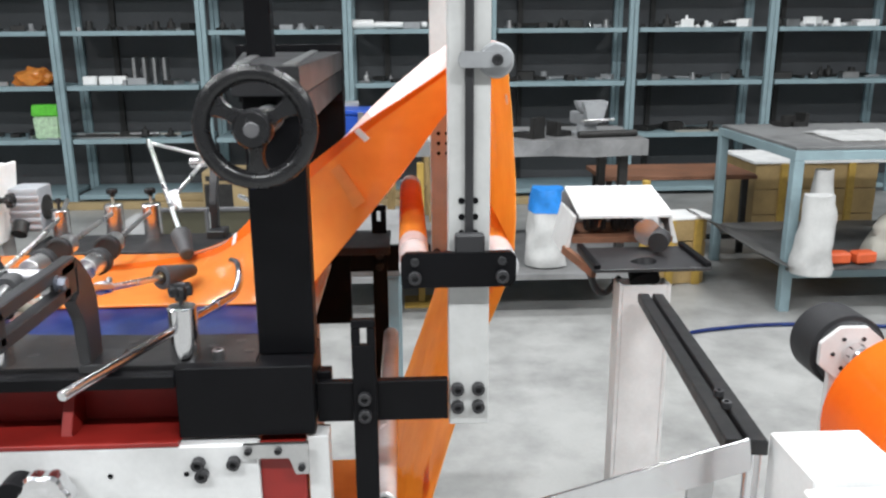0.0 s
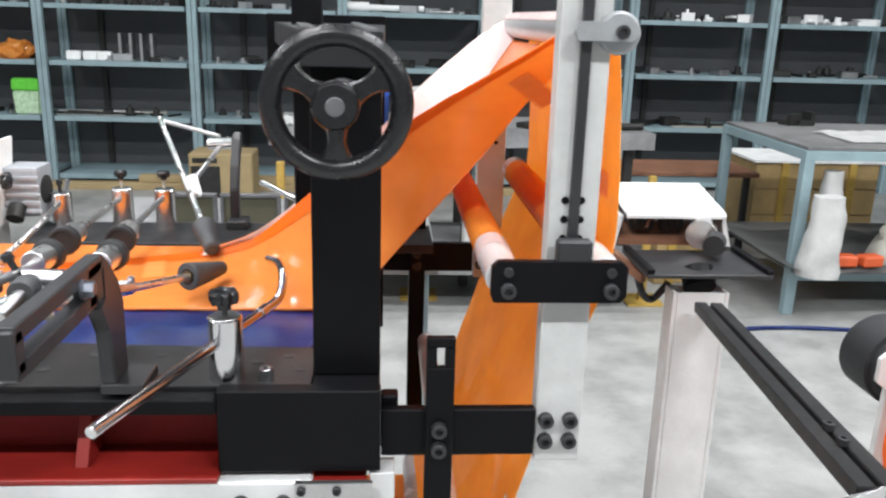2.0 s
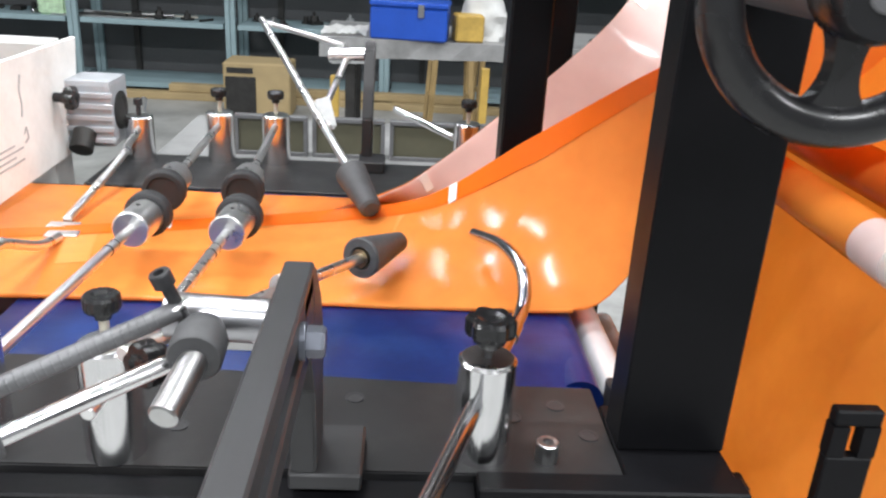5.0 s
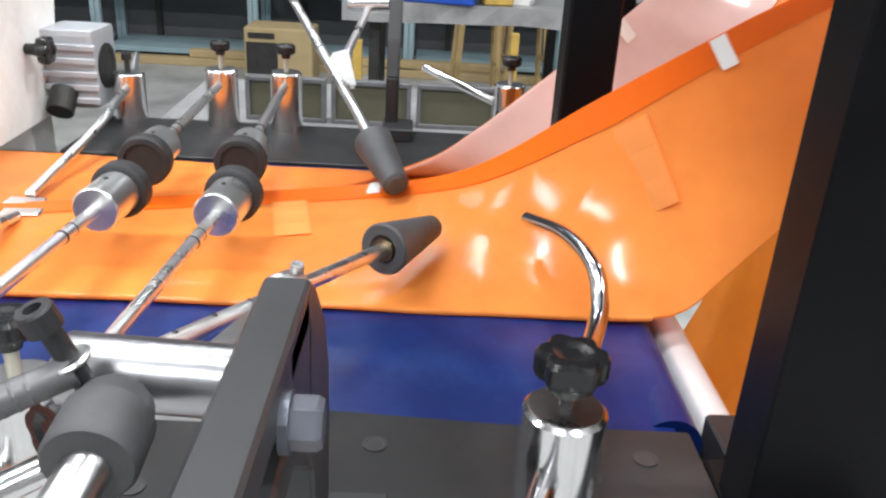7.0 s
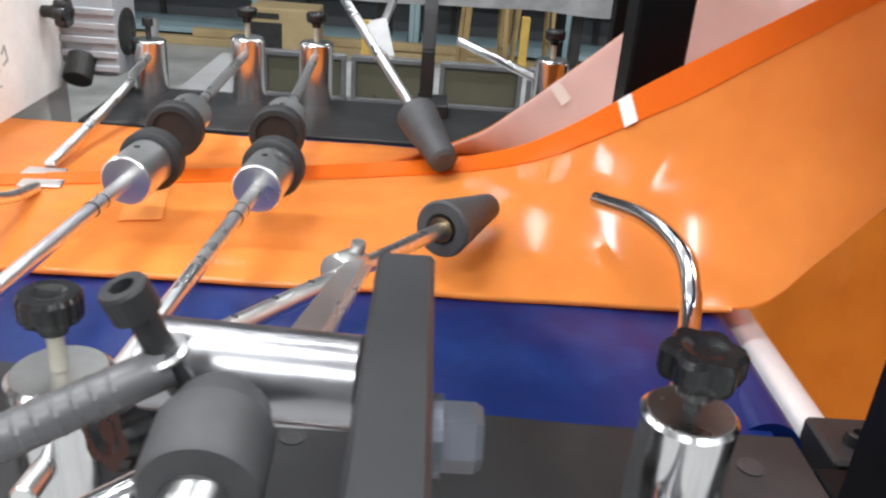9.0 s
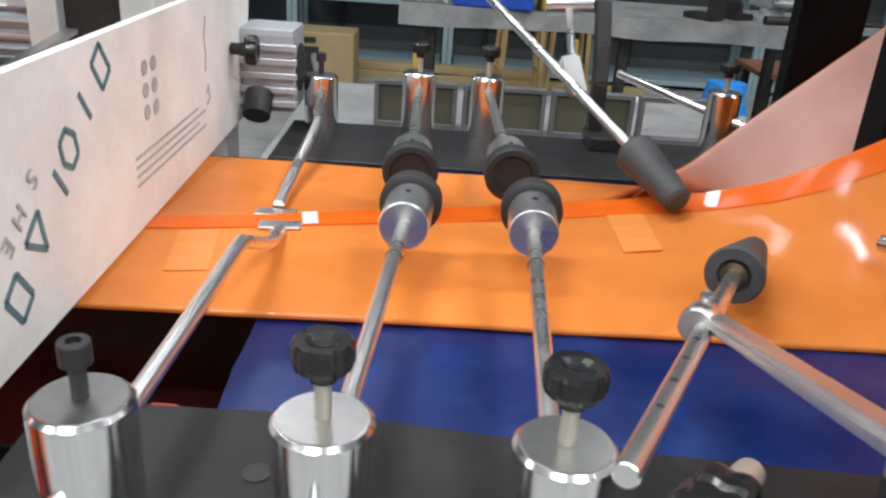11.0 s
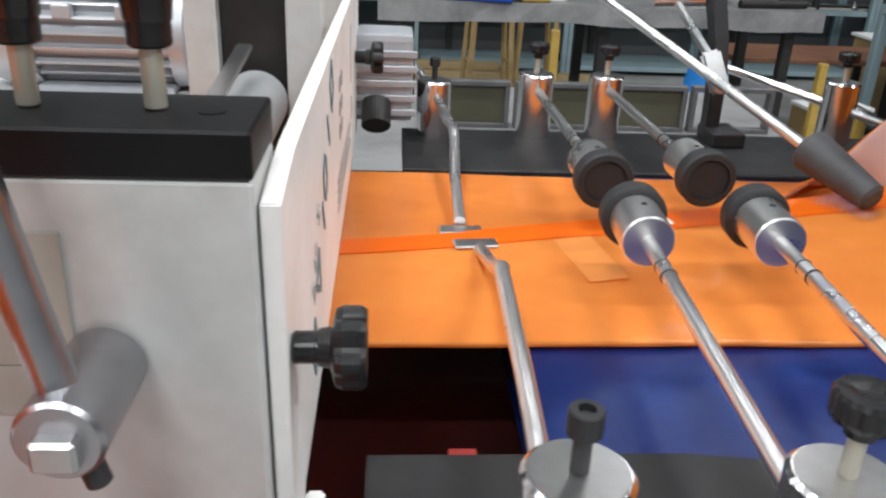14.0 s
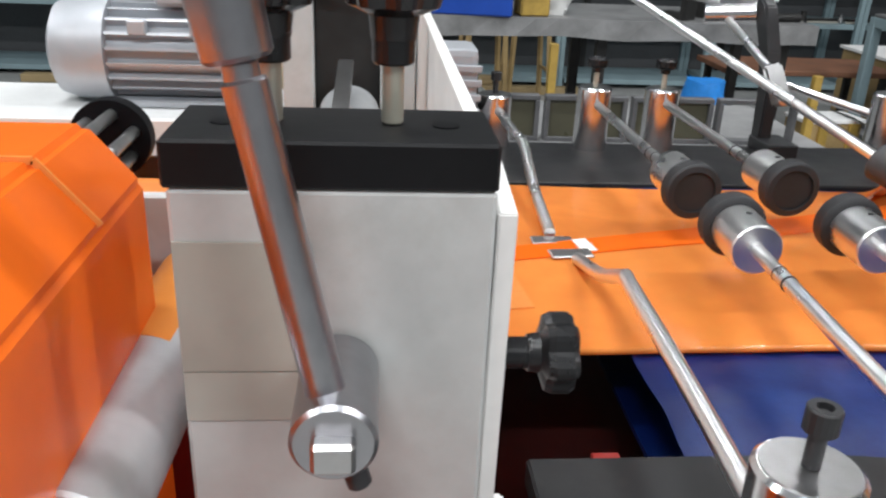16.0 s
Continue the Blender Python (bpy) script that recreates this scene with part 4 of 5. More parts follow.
    part("knob_stem", rod((-0.698, 1.412, 1.028), (-0.676, 1.446, 1.012), 0.008), M_STEM, t)
    part("lower_rod", rod((-0.652, 1.285, 1.098), (-0.84, 1.135, 1.062), 0.0062), M_CHROME, t, smooth=True)
    part("rod_ring", rod((-0.738, 1.2166, 1.0816), (-0.755, 1.203, 1.0784), 0.012), M_CONE, t, smooth=True)


near_arm()


# ---- fold frame: uprights, gear housing, handwheel ----
def fold_frame():
    t = thing("fold_frame", "black painted steel frame with a gear housing on top", "machine frame")
    part("upright_foot", box(-0.287, -0.180, 1.436, 1.56, 0.77, 0.9, 0.002), M_BLACK, t)
    part("near_upright", box(-0.287, -0.180, 1.476, 1.526, 0.901, 1.39, 0.002), M_BLACK, t)
    part("far_upright", box(-0.285, -0.178, 2.452, 2.49, 0.901, 1.39, 0.002), M_BLACK, t)
    part("gear_housing", prism([(-0.295, 1.43), (-0.178, 1.43), (-0.178, 2.429), (-0.46, 2.429)], 0.050, "z", 1.391, 0.002), M_BLOCK, t, "black gear housing")
    part("head_plate", box(-0.48, -0.178, 2.43, 2.45, 1.30, 1.462, 0.002), M_BLACK, t)
    for a, b in (((-0.281, 1.435, 1.4435), (-0.40, 2.425, 1.4435)), ((-0.196, 1.435, 1.4435), (-0.255, 2.425, 1.4435))):
        part("bright_strip", bar(a, b, 0.02, 0.004, 0.0), M_STEEL, t, "bare steel strip")
    part("slide_plate", box(-0.283, -0.180, 1.53, 2.428, 1.33, 1.39, 0.002), M_BLACK, t)
    part("former_bar", box(-0.366, -0.306, 1.975, 2.03, 0.96, 2.0, 0.003), M_BLACK, t, "black upright former bar")
    w = part("handwheel", wheel_rim(), M_KNOB, t, "glossy black handwheel rim", smooth=True)
    w.matrix_world = pose(-0.237, 1.315, 1.352, 90, 0, 0)
    part("hub", turned((0, 0, -0.02), (0, 0, 1), [(0, 0.024), (0.02, 0.031), (0.050, 0.031), (0.056, 0.027), (0.056, 0.013)], 36), M_KNOB, w, smooth=True)
    for a in (-90, 30, 150):
        part("spoke", wheel_spoke(a), M_KNOB, w)
    part("shaft", rod((-0.237, 1.335, 1.352), (-0.237, 1.474, 1.352), 0.024), M_DARKROD, t, smooth=True)
    part("shaft_end", rod((-0.237, 1.277, 1.352), (-0.237, 1.29, 1.352), 0.0125), M_DARKROD, t)


def wheel_rim():
    bm = bmesh.new()
    n, k, R, r = 64, 16, 0.085, 0.0148
    rings = []
    for i in range(n):
        a = 2 * math.pi * i / n
        rings.append([bm.verts.new(((R + r * math.cos(b)) * math.cos(a), (R + r * math.cos(b)) * math.sin(a), r * 0.95 * math.sin(b))) for b in [2 * math.pi * j / k for j in range(k)]])
    for i in range(n):
        for j in range(k):
            bm.faces.new((rings[i][j], rings[(i + 1) % n][j], rings[(i + 1) % n][(j + 1) % k], rings[i][(j + 1) % k]))
    return bm


def wheel_spoke(degrees):
    bm = bmesh.new()
    a = math.radians(degrees)
    c, sn = math.cos(a), math.sin(a)
    prev = None
    for u in range(11):
        v = u / 10
        d = 0.018 + 0.064 * v
        wd = 0.021 - 0.010 * math.sin(math.pi * v) + 0.012 * v ** 3
        zc = 0.006 * (1 - v)
        ring = [bm.verts.new((c * d - sn * e, sn * d + c * e, z + zc)) for e, z in ((-wd, -0.004), (wd, -0.004), (wd * 0.75, 0.005), (-wd * 0.75, 0.005))]
        if prev:
            for q in range(4):
                bm.faces.new((prev[q], prev[(q + 1) % 4], ring[(q + 1) % 4], ring[q]))
        prev = ring
    return bm


fold_frame()


# ---- idler frame: tie bars, white posts, plates and rollers ----
def tie_bar(y, near):
    t = thing("tie_bar", "black flat tie bar with a slotted upright", "bracket", "tie bars of the idler frame")
    part("bar", box(-0.177, 0.073, y, y + 0.02, 0.773, 0.855, 0.002), M_BLACK, t)
    pts = [(-0.107, 0.55), (-0.062, 0.55), (-0.062, 0.975), (-0.07, 0.983), (-0.099, 0.983), (-0.107, 0.975)]
    slot = box(-0.107, -0.062, y - 0.016, y - 0.001, 0.30, 0.935, 0.002)
    box(-0.107, -0.091, y - 0.016, y - 0.001, 0.9355, 0.968, 0.0, slot)
    box(-0.078, -0.062, y - 0.016, y - 0.001, 0.9355, 0.968, 0.0, slot)
    box(-0.107, -0.062, y - 0.016, y - 0.001, 0.9685, 0.985, 0.002, slot)
    part("slotted_upright", slot, M_BLACK, t)
    for z in (0.83, 0.795):
        part("screw", bolt_bm((-0.085, y - 0.016, z), (0, -1, 0), 0.0125, 0.014), M_BLOCK, t)
    part("end_block", box(-0.178, -0.15, y + 0.021, y + 0.05, 0.775, 0.87, 0.003), M_BLACK, t)


tie_bar(1.44, True)
tie_bar(2.45, False)


def white_post(y, side):
    t = thing("white_post", "cream enamelled upright post with a black slide screw", "post", "posts of the idler frame")
    part("post_body", box(0.076, 0.152, y, y + 0.04, 0.755, 2.05, 0.002), M_CREAM, t)
    if side < 0:
        part("slide_screw", box(0.106, 0.121, y - 0.012, y - 0.001, 1.135, 2.05, 0.001), M_BLOCK, t, "black slide screw")
        part("slide_block", box(0.086, 0.140, y - 0.035, y - 0.0125, 1.108, 1.145, 0.004), M_BLOCK, t)
    for x in (0.092, 0.132):
        for z in (0.832, 0.795):
            part("screw", bolt_bm((x, y - 0.0005, z), (0, -1, 0), 0.0125, 0.014), M_BLOCK, t)
    for z in (1.20, 1.17, 1.14):
        part("hole", turned((0.10, y - 0.0005, z), (0.10, y - 1, z), [(0, 0.006), (0.001, 0.006)], 14), M_BLACK, t)
        part("hole", turned((0.125, y - 0.0005, z), (0.125, y - 1, z), [(0, 0.006), (0.001, 0.006)], 14), M_BLACK, t)


white_post(1.452, -1)
white_post(2.452, 1)


def roller(name, x, z, r, y0, y1, label, mt=None):
    t = thing(name, label, "roller", "idler rollers under the film")
    L = y1 - y0
    part("tube", turned((x, y0, z), (x, y1, z), [(0, r * 0.62), (0, r - 0.002), (0.002, r), (L - 0.002, r), (L, r - 0.002), (L, r * 0.62)], 36), mt or M_ROLLER, t, smooth=True)
    part("bearing", turned((x, y0 - 0.006, z), (x, y0, z), [(0, 0.008), (0, r * 0.6), (0.005, r * 0.6)], 28), M_IRON, t)
    return t


def film_sleeve(t, x, z, r, y0, y1, mt, label):
    part("film_on_roller", turned((x, y0, z), (x, y1, z), [(0, r), (0, r + 0.0008), (y1 - y0, r + 0.0008), (y1 - y0, r)], 36), mt, t, label, smooth=True)


t = roller("idler_roller", 0.013, 1.073, 0.029, 1.46, 2.30, "pale idler roller with orange film lying on it")
film_sleeve(t, 0.013, 1.073, 0.029, 1.63, 2.23, M_WEB, "orange film")
film_sleeve(t, 0.013, 1.073, 0.029, 1.565, 1.6295, M_PINK, "pale film edge")
t = roller("idler_roller", 0.174, 1.073, 0.034, 1.46, 2.42, "pale idler roller carrying the film")
film_sleeve(t, 0.174, 1.073, 0.034, 1.56, 2.36, M_WEB, "orange film")
roller("idler_roller", 0.160, 1.448, 0.030, 1.455, 2.45, "grey idler roller at the top of the film", M_ALU)
roller("idler_roller", -0.055, 0.575, 0.024, 1.47, 2.42, "pale lower idler roller")


def roller_plate():
    t = thing("roller_plate", "black plate with chamfered corners holding two rollers", "bracket")
    part("plate", prism([(-0.008, 1.047), (0.188, 1.047), (0.197, 1.056), (0.197, 1.103), (0.188, 1.112), (-0.002, 1.112), (-0.012, 1.102), (-0.012, 1.056)], 0.018, "y", 1.414, 0.001), M_BLACK, t)
    for x in (0.013, 0.171):
        part("screw", bolt_bm((x, 1.4135, 1.068), (0, -1, 0), 0.012, 0.012), M_BLOCK, t)
        part("screw", bolt_bm((x, 1.4135, 1.096), (0, -1, 0), 0.008, 0.003), M_BLOCK, t)
    b = thing("top_bracket", "grey steel strap holding the top roller", "bracket")
    part("strap", prism([(0.098, 1.436), (0.175, 1.436), (0.185, 1.446), (0.175, 1.464), (0.098, 1.464), (0.092, 1.45)], 0.012, "y", 1.425, 0.001), M_GREY, b)
    part("screw", bolt_bm((0.160, 1.4245, 1.450), (0, -1, 0), 0.010, 0.006), M_BLOCK, b)
    part("roller_end", turned((0.160, 1.438, 1.448), (0.160, 1.45, 1.448), [(0, 0.014), (0, 0.027), (0.004, 0.031), (0.012, 0.031)], 32), M_GREY, b)


roller_plate()


# ---- the film ----
NEAR_CREASE = [(0.150, 1.64, 1.415), (0.078, 1.705, 1.325), (0.01, 1.75, 1.225), (-0.06, 1.78, 1.133), (-0.14, 1.79, 1.035), (-0.205, 1.79, 0.955), (-0.235, 1.79, 0.918), (-0.27, 1.79, 0.904),
               (-0.40, 1.79, 0.900), (-0.70, 1.79, 0.900), (-1.0, 1.785, 0.900), (-1.6, 1.775, 0.900)]
NEAR_EDGE = [(0.130, 1.555, 1.470), (0.07, 1.588, 1.422), (-0.07, 1.70, 1.325), (-0.19, 1.81, 1.230), (-0.25, 1.855, 1.178), (-0.34, 1.925, 1.095), (-0.434, 2.00, 1.003), (-0.50, 2.06, 0.955),
             (-0.62, 2.09, 0.925), (-0.895, 2.035, 0.913), (-1.177, 1.985, 0.907), (-1.6, 1.97, 0.907)]


def mirrored(line, dz=0.0, y0=2.01):
    return [(x, 2 * y0 - y, z + dz) for x, y, z in line]


FAR_EDGE = [(0.130, 2.465, 1.470), (0.07, 2.45, 1.418), (-0.07, 2.36, 1.310), (-0.155, 2.28, 1.228), (-0.235, 2.26, 1.152), (-0.314, 2.255, 1.082), (-0.392, 2.25, 1.015), (-0.448, 2.235, 0.972),
            (-0.52, 2.19, 0.936), (-0.66, 2.09, 0.914), (-0.90, 2.00, 0.9055), (-1.6, 1.99, 0.9035)]
N_ALONG = 110


def film():
    w = thing("film_web", "glossy orange plastic film folding into a flat tube", "plastic film")
    nc, ne = smooth_line(NEAR_CREASE, N_ALONG), smooth_line(NEAR_EDGE, N_ALONG)
    fc, fe = smooth_line(mirrored(NEAR_CREASE, -0.001, 2.012), N_ALONG), smooth_line(FAR_EDGE, N_ALONG)
    part("near_flap", cloth(nc, ne, 30, 0.0016), M_FILM, w, "orange film flap folded over", smooth=True)
    strip = [a.lerp(b, 0.89 - 0.07 * i / N_ALONG) for i, (a, b) in enumerate(zip(nc, ne))]
    edge = [a.lerp(b, 1.002) for a, b in zip(nc, ne)]
    part("edge_band", cloth(strip, edge, 6, 0.0016, shift=-0.0016), M_FOLD, w, "deeper orange band along the edge", smooth=True)
    part("far_flap_outside", cloth(fc, fe, 22, 0.002, shift=0.0016), M_FILM, w, smooth=True)
    part("far_flap_inside", cloth(fc, fe, 22, 0.002, shift=-0.0016), M_PINK, w, "pinkish white inside of the film", smooth=True)
    part("bottom_layer", cloth([p + Vector((0, 0, -0.002)) for p in nc], [p + Vector((0, 0, -0.002)) for p in fc], 20, 0.001), M_FILM, w, smooth=True)
    edge_line = [p + Vector((0, 0.001, -0.0015 + 0.0016 * noise.noise(p * 9.0))) for p in nc if p.x < -0.27]
    part("rolled_edge", pipe(edge_line, 0.0036, 10, None, 2), M_FILM, w, "rounded fold along the film edge", smooth=True)
    arc_n, arc_f = [], []
    for k in range(13):
        a = math.radians(150 - 150 * k / 12)
        arc_n.append(Vector((0.160 + 0.0325 * math.cos(a), 1.555, 1.448 + 0.0325 * math.sin(a))))
        arc_f.append(Vector((0.160 + 0.0325 * math.cos(a), 2.465, 1.448 + 0.0325 * math.sin(a))))
    part("over_roller", cloth(arc_n, arc_f, 20, 0.0), M_PINK, w, smooth=True)
    rise = [(0.1928, 1.445), (0.206, 1.30), (0.213, 1.15), (0.211, 1.08)]
    part("rising_sheet", cloth(smooth_line([(x, 1.555, z) for x, z in rise], 24), smooth_line([(x, 2.44, z) for x, z in rise], 24), 24, 0.003), M_WEB, w, "upright orange film rising to the top roller", smooth=True)
    low = [(0.211, 1.08), (0.207, 1.052), (0.195, 1.01), (0.142, 0.86), (0.088, 0.68), (0.028, 0.48), (-0.03, 0.29), (-0.06, 0.19)]
    part("slanting_sheet", cloth(smooth_line([(x, 1.555, z) for x, z in low], 40), smooth_line([(x - 0.03 * (1.08 - z), 2.48, z) for x, z in low], 40), 24, 0.004), M_WEB, w, "slanting orange film coming up from below", smooth=True)


film()
r = roller("idler_roller", -0.085, 0.17, 0.03, 1.47, 2.45, "pale floor-level idler roller")


# ---- cross head at the end of the table ----
def crosshead():
    t = thing("cross_head", "cream enamelled side block with a black top bar", "machine head")
    part("side_block", box(-1.328, -1.1715, 1.531, 1.60, 0.60, 1.132, 0.002), M_CREAM, t, "cream enamelled block")
    part("top_bar", box(-1.330, -1.1712, 1.530, 1.60, 1.1325, 1.156, 0.0015), M_BAR, t, "black top bar")
    for x in (-1.305, -1.195):
        part("hole", turned((x, 1.565, 1.156), (x, 1.565, 2), [(0, 0.007), (0.0006, 0.007)], 16), M_BLACK, t)
    for x in (-1.282, -1.222):
        part("stem", rod((x, 1.568, 1.156), (x, 1.568, 1.21), 0.0055), M_STEM, t)
        part("stem_nut", rod((x, 1.568, 1.186), (x, 1.568, 1.206), 0.0105), M_KNOB, t)
        part("grip", lobed_knob_bm((x, 1.568, 1.198), 0.025, 0.045, 7), M_KNOB, t, "black lobed grip")
    part("far_block", box(-1.328, -1.176, 2.36, 2.44, 0.60, 1.132, 0.002), M_CREAM, t)
    part("tape_patch", box(-1.327, -1.262, 1.5290, 1.5305, 1.035, 1.106, 0.0), M_TAN, t, "beige masking paper patch")
    part("tape_patch", box(-1.327, -1.268, 1.5295, 1.5306, 1.005, 1.034, 0.0), mat("masking_paper_pale", (0.41, 0.40, 0.355), 0.7, 0, 0.1, 12), t)
    c = thing("crank", "polished steel crank with a square end", "crank handle")
    part("hub", turned((-1.248, 1.463, 1.037), (-1.248, 1.528, 1.037), [(0, 0.010), (0, 0.018), (0.002, 0.020), (0.065, 0.020)], 36), M_CRANK, c, smooth=True)
    part("square_end", box(-1.258, -1.238, 1.455, 1.47, 1.026, 1.042, 0.002), M_STEEL, c)
    part("set_screw", rod((-1.243, 1.475, 1.028), (-1.236, 1.472, 1.008), 0.006), M_BLOCK, c)
    part("arm", rod((-1.252, 1.482, 1.052), (-1.283, 1.492, 1.192), 0.0095), M_CRANK, c, smooth=True)
    part("neck", rod((-1.283, 1.492, 1.190), (-1.2845, 1.4925, 1.199), 0.0075), M_CRANK, c, smooth=True)
    part("sleeve", turned((-1.2845, 1.4925, 1.199), (-1.302, 1.498, 1.279), [(0, 0.0125), (0.002, 0.0145), (0.07, 0.0165), (0.073, 0.014)], 28), M_CRANK, c, smooth=True)


crosshead()


def masked_plate():
    t = thing("masked_sheet", "white paper-masked acrylic sheet with faded blue-grey print", "acrylic sheet")
    o = prism([(1.545, 0.865), (1.60, 0.905), (2.41, 0.915), (2.435, 0.925), (2.478, 1.13), (1.60, 1.128), (1.535, 1.12)], 0.010, "x", -1.170, 0.001)
    part("sheet", o, M_SHEET, t)
    x = -1.1594
    for y, z in ((1.556, 1.03), (2.345, 1.037)):
        part("knob_stem", rod((x, y, z), (x + 0.018, y, z), 0.009), M_KNOB, t)
        part("grip", lobed_knob_bm((x + 0.014, y, z), 0.023, 0.026, 6, None, (1, 0, 0), 0.18), M_KNOB, t, "black star grip")
    part("ragged_corner", prism([(1.545, 0.90), (1.585, 0.91), (1.59, 0.865), (1.56, 0.80), (1.54, 0.84)], 0.012, "x", -1.1585, 0.002), M_SHEET, t, "torn paper corner")

    def stroke(pts, w, mt, name):
        bm = bmesh.new()
        for (a, b), (c, d) in zip(pts, pts[1:]):
            bar((x, a, b), (x, c, d), w, 0.0006, 0.0, bm, (1, 0, 0))
        part(name, bm, mt, t)

    # angular shapes of the printed mark, slanting down along the sheet
    run, top = Vector((0, -0.79, -0.61)), Vector((0, 0.61, -0.79))
    square, slab, hexagon = [(0, 0), (0, 1), (0.8, 1), (0.8, 0), (0, 0)], [(0.1, 0), (0.1, 1)], [(0, 0.5), (0.25, 1), (0.75, 1), (1, 0.5), (0.75, 0), (0.25, 0), (0, 0.5)]
    wedge = [(0, 0), (0.5, 1), (1, 0), (0, 0)]
    big = [square, slab, hexagon, slab, wedge, square]
    for shape, (y, z) in zip(big, ((1.885, 1.108), (1.835, 1.075), (1.805, 1.055), (1.772, 1.024), (1.735, 1.000), (1.690, 0.965))):
        pts = [Vector((0, y, z)) + run * (u * 0.032) + top * ((v - 0.5) * 0.034) for u, v in shape]
        stroke([(q.y, q.z) for q in pts], 0.0055, M_PRINT, "printed_mark")
    # small capitals that can still be read on the masking paper
    for ch, (y, z) in zip("SHE", ((1.722, 1.052), (1.698, 1.032), (1.674, 1.014))):
        cu = bpy.data.curves.new("letter", "FONT")
        cu.body, cu.size, cu.extrude = ch, 0.026, 0.0003
        ob = bpy.data.objects.new("letter", cu)
        scene.collection.objects.link(ob)
        dg = bpy.context.evaluated_depsgraph_get()
        me = bpy.data.meshes.new_from_object(ob.evaluated_get(dg))
        bpy.data.objects.remove(ob)
        me.materials.clear()
        me.materials.append(M_PRINTG)
        lt = new("printed_letter", me)
        lt.parent = t
        m = Matrix((run, top, Vector((1, 0, 0)))).transposed().to_4x4()
        m.translation = (x + 0.0006, y, z)
        lt.matrix_world = m
    for k in range(4):
        part("printed_line", box(x, x + 0.0006, 1.94, 2.20 - 0.03 * (k % 2), 0.958 + 0.010 * k, 0.961 + 0.010 * k), M_PRINTG, t)
    for k in range(6):
        y, z = 1.985 + 0.028 * (k % 2), 1.03 + 0.024 * (k // 2)
        part("printed_sign", turned((x, y, z), (0, y, z), [(0, 0.009), (0.0006, 0.009), (0.0006, 0.0065), (0.0002, 0.006)], 6), M_PRINTG, t)
    stroke([(2.21, 1.03), (2.215, 1.05), (2.21, 1.075), (2.22, 1.10)], 0.004, M_PRINTG, "printed_flourish")
    stroke([(2.21, 0.985), (2.225, 0.99), (2.22, 1.01), (2.21, 1.0)], 0.004, M_PRINTG, "printed_flourish")


masked_plate()


def motor():
    t = thing("electric_motor", "silver painted electric motor with cooling fins", "motor")
    c = Vector((-1.52, 2.42, 1.045))
    part("housing", turned(c + Vector((-0.09, 0, 0)), c + Vector((0.10, 0, 0)), [(0, 0.056), (0.19, 0.056)], 40), M_MOTOR, t, smooth=True)
    for k in range(20):
        a = 2 * math.pi * (k + 0.5) / 20
        d = Vector((0, math.cos(a), math.sin(a)))
        part("fin", bar(c + Vector((-0.088, 0, 0)) + d * 0.062, c + Vector((0.098, 0, 0)) + d * 0.062, 0.004, 0.014, 0.0, None, d), M_MOTOR, t)
    part("fan_cover", turned(c + Vector((-0.09, 0, 0)), c + Vector((-0.25, 0, 0)), [(0, 0.073), (0.05, 0.073), (0.075, 0.065), (0.085, 0.045)], 40), M_MOTOR, t, smooth=True)
    part("end_shield", turned(c + Vector((0.10, 0, 0)), c + Vector((0.16, 0, 0)), [(0, 0.073), (0.02, 0.073), (0.035, 0.05)], 40), M_MOTOR, t, smooth=True)
    part("terminal_box", box(c.x - 0.02, c.x + 0.085, 2.37, 2.47, 1.112, 1.19, 0.006), M_MOTOR, t)
    for x in (-0.055, 0.03):
        part("lug", box(c.x + x, c.x + x + 0.025, 2.352, 2.37, 1.075, 1.095, 0.002), M_MOTOR, t)
    part("foot", box(c.x - 0.09, c.x + 0.10, 2.36, 2.48, 0.971, 0.982, 0.002), M_MOTOR, t)
    p = thing("motor_beam", "white enamelled beam carrying the motor", "beam")
    part("beam", box(-2.1, -1.345, 2.30, 2.52, 0.915, 0.970, 0.003), M_WHITE, p)
    part("support", box(-2.0, -1.40, 2.40, 2.50, FLOOR, 0.914, 0.003), M_WHITE, p)
    g = thing("gear_unit", "ribbed grey cast gear unit beside the far rail", "gearbox")
    part("casting", box(-1.165, -1.075, 2.40, 2.50, 0.93, 1.06, 0.010, None, 2), M_MOTOR, g)
    part("bore", turned((-1.0755, 2.45, 0.995), (-1, 2.45, 0.995), [(0, 0.038), (0.003, 0.038), (0.003, 0.028), (0.001, 0.026)], 30), M_IRON, g)
    for k in range(5):
        part("rib", box(-1.167, -1.07, 2.392, 2.3995, 0.94 + 0.022 * k, 0.95 + 0.022 * k, 0.001), M_MOTOR, g)
    part("cable_gland", rod((-1.13, 2.37, 0.93), (-1.13, 2.40, 0.96), 0.022), M_IRON, g)
    s = thing("spring_bracket", "dark spring housing in a cream frame", "bracket")
    part("frame_left", box(-1.335, -1.30, 2.10, 2.14, 0.95, 1.30, 0.002), M_CREAM, s)
    part("back", box(-1.30, -1.225, 2.12, 2.14, 0.95, 1.30, 0.002), M_IRON, s)
    part("frame_right", box(-1.225, -1.185, 2.10, 2.14, 0.95, 1.30, 0.002), M_CREAM, s)
    for x in (-1.285, -1.245):
        for k in range(8):
            part("spring_coil", turned((x, 2.11, 1.16 + 0.011 * k), (x, 2.11, 2), [(0, 0.008), (0.004, 0.0105), (0.008, 0.008)], 14), M_BLOCK, s)
    part("nip_roller", turned((-1.26, 1.66, 1.03), (-1.26, 2.10, 1.03), [(0, 0.035), (0.44, 0.035)], 32), M_GREY, s, smooth=True)
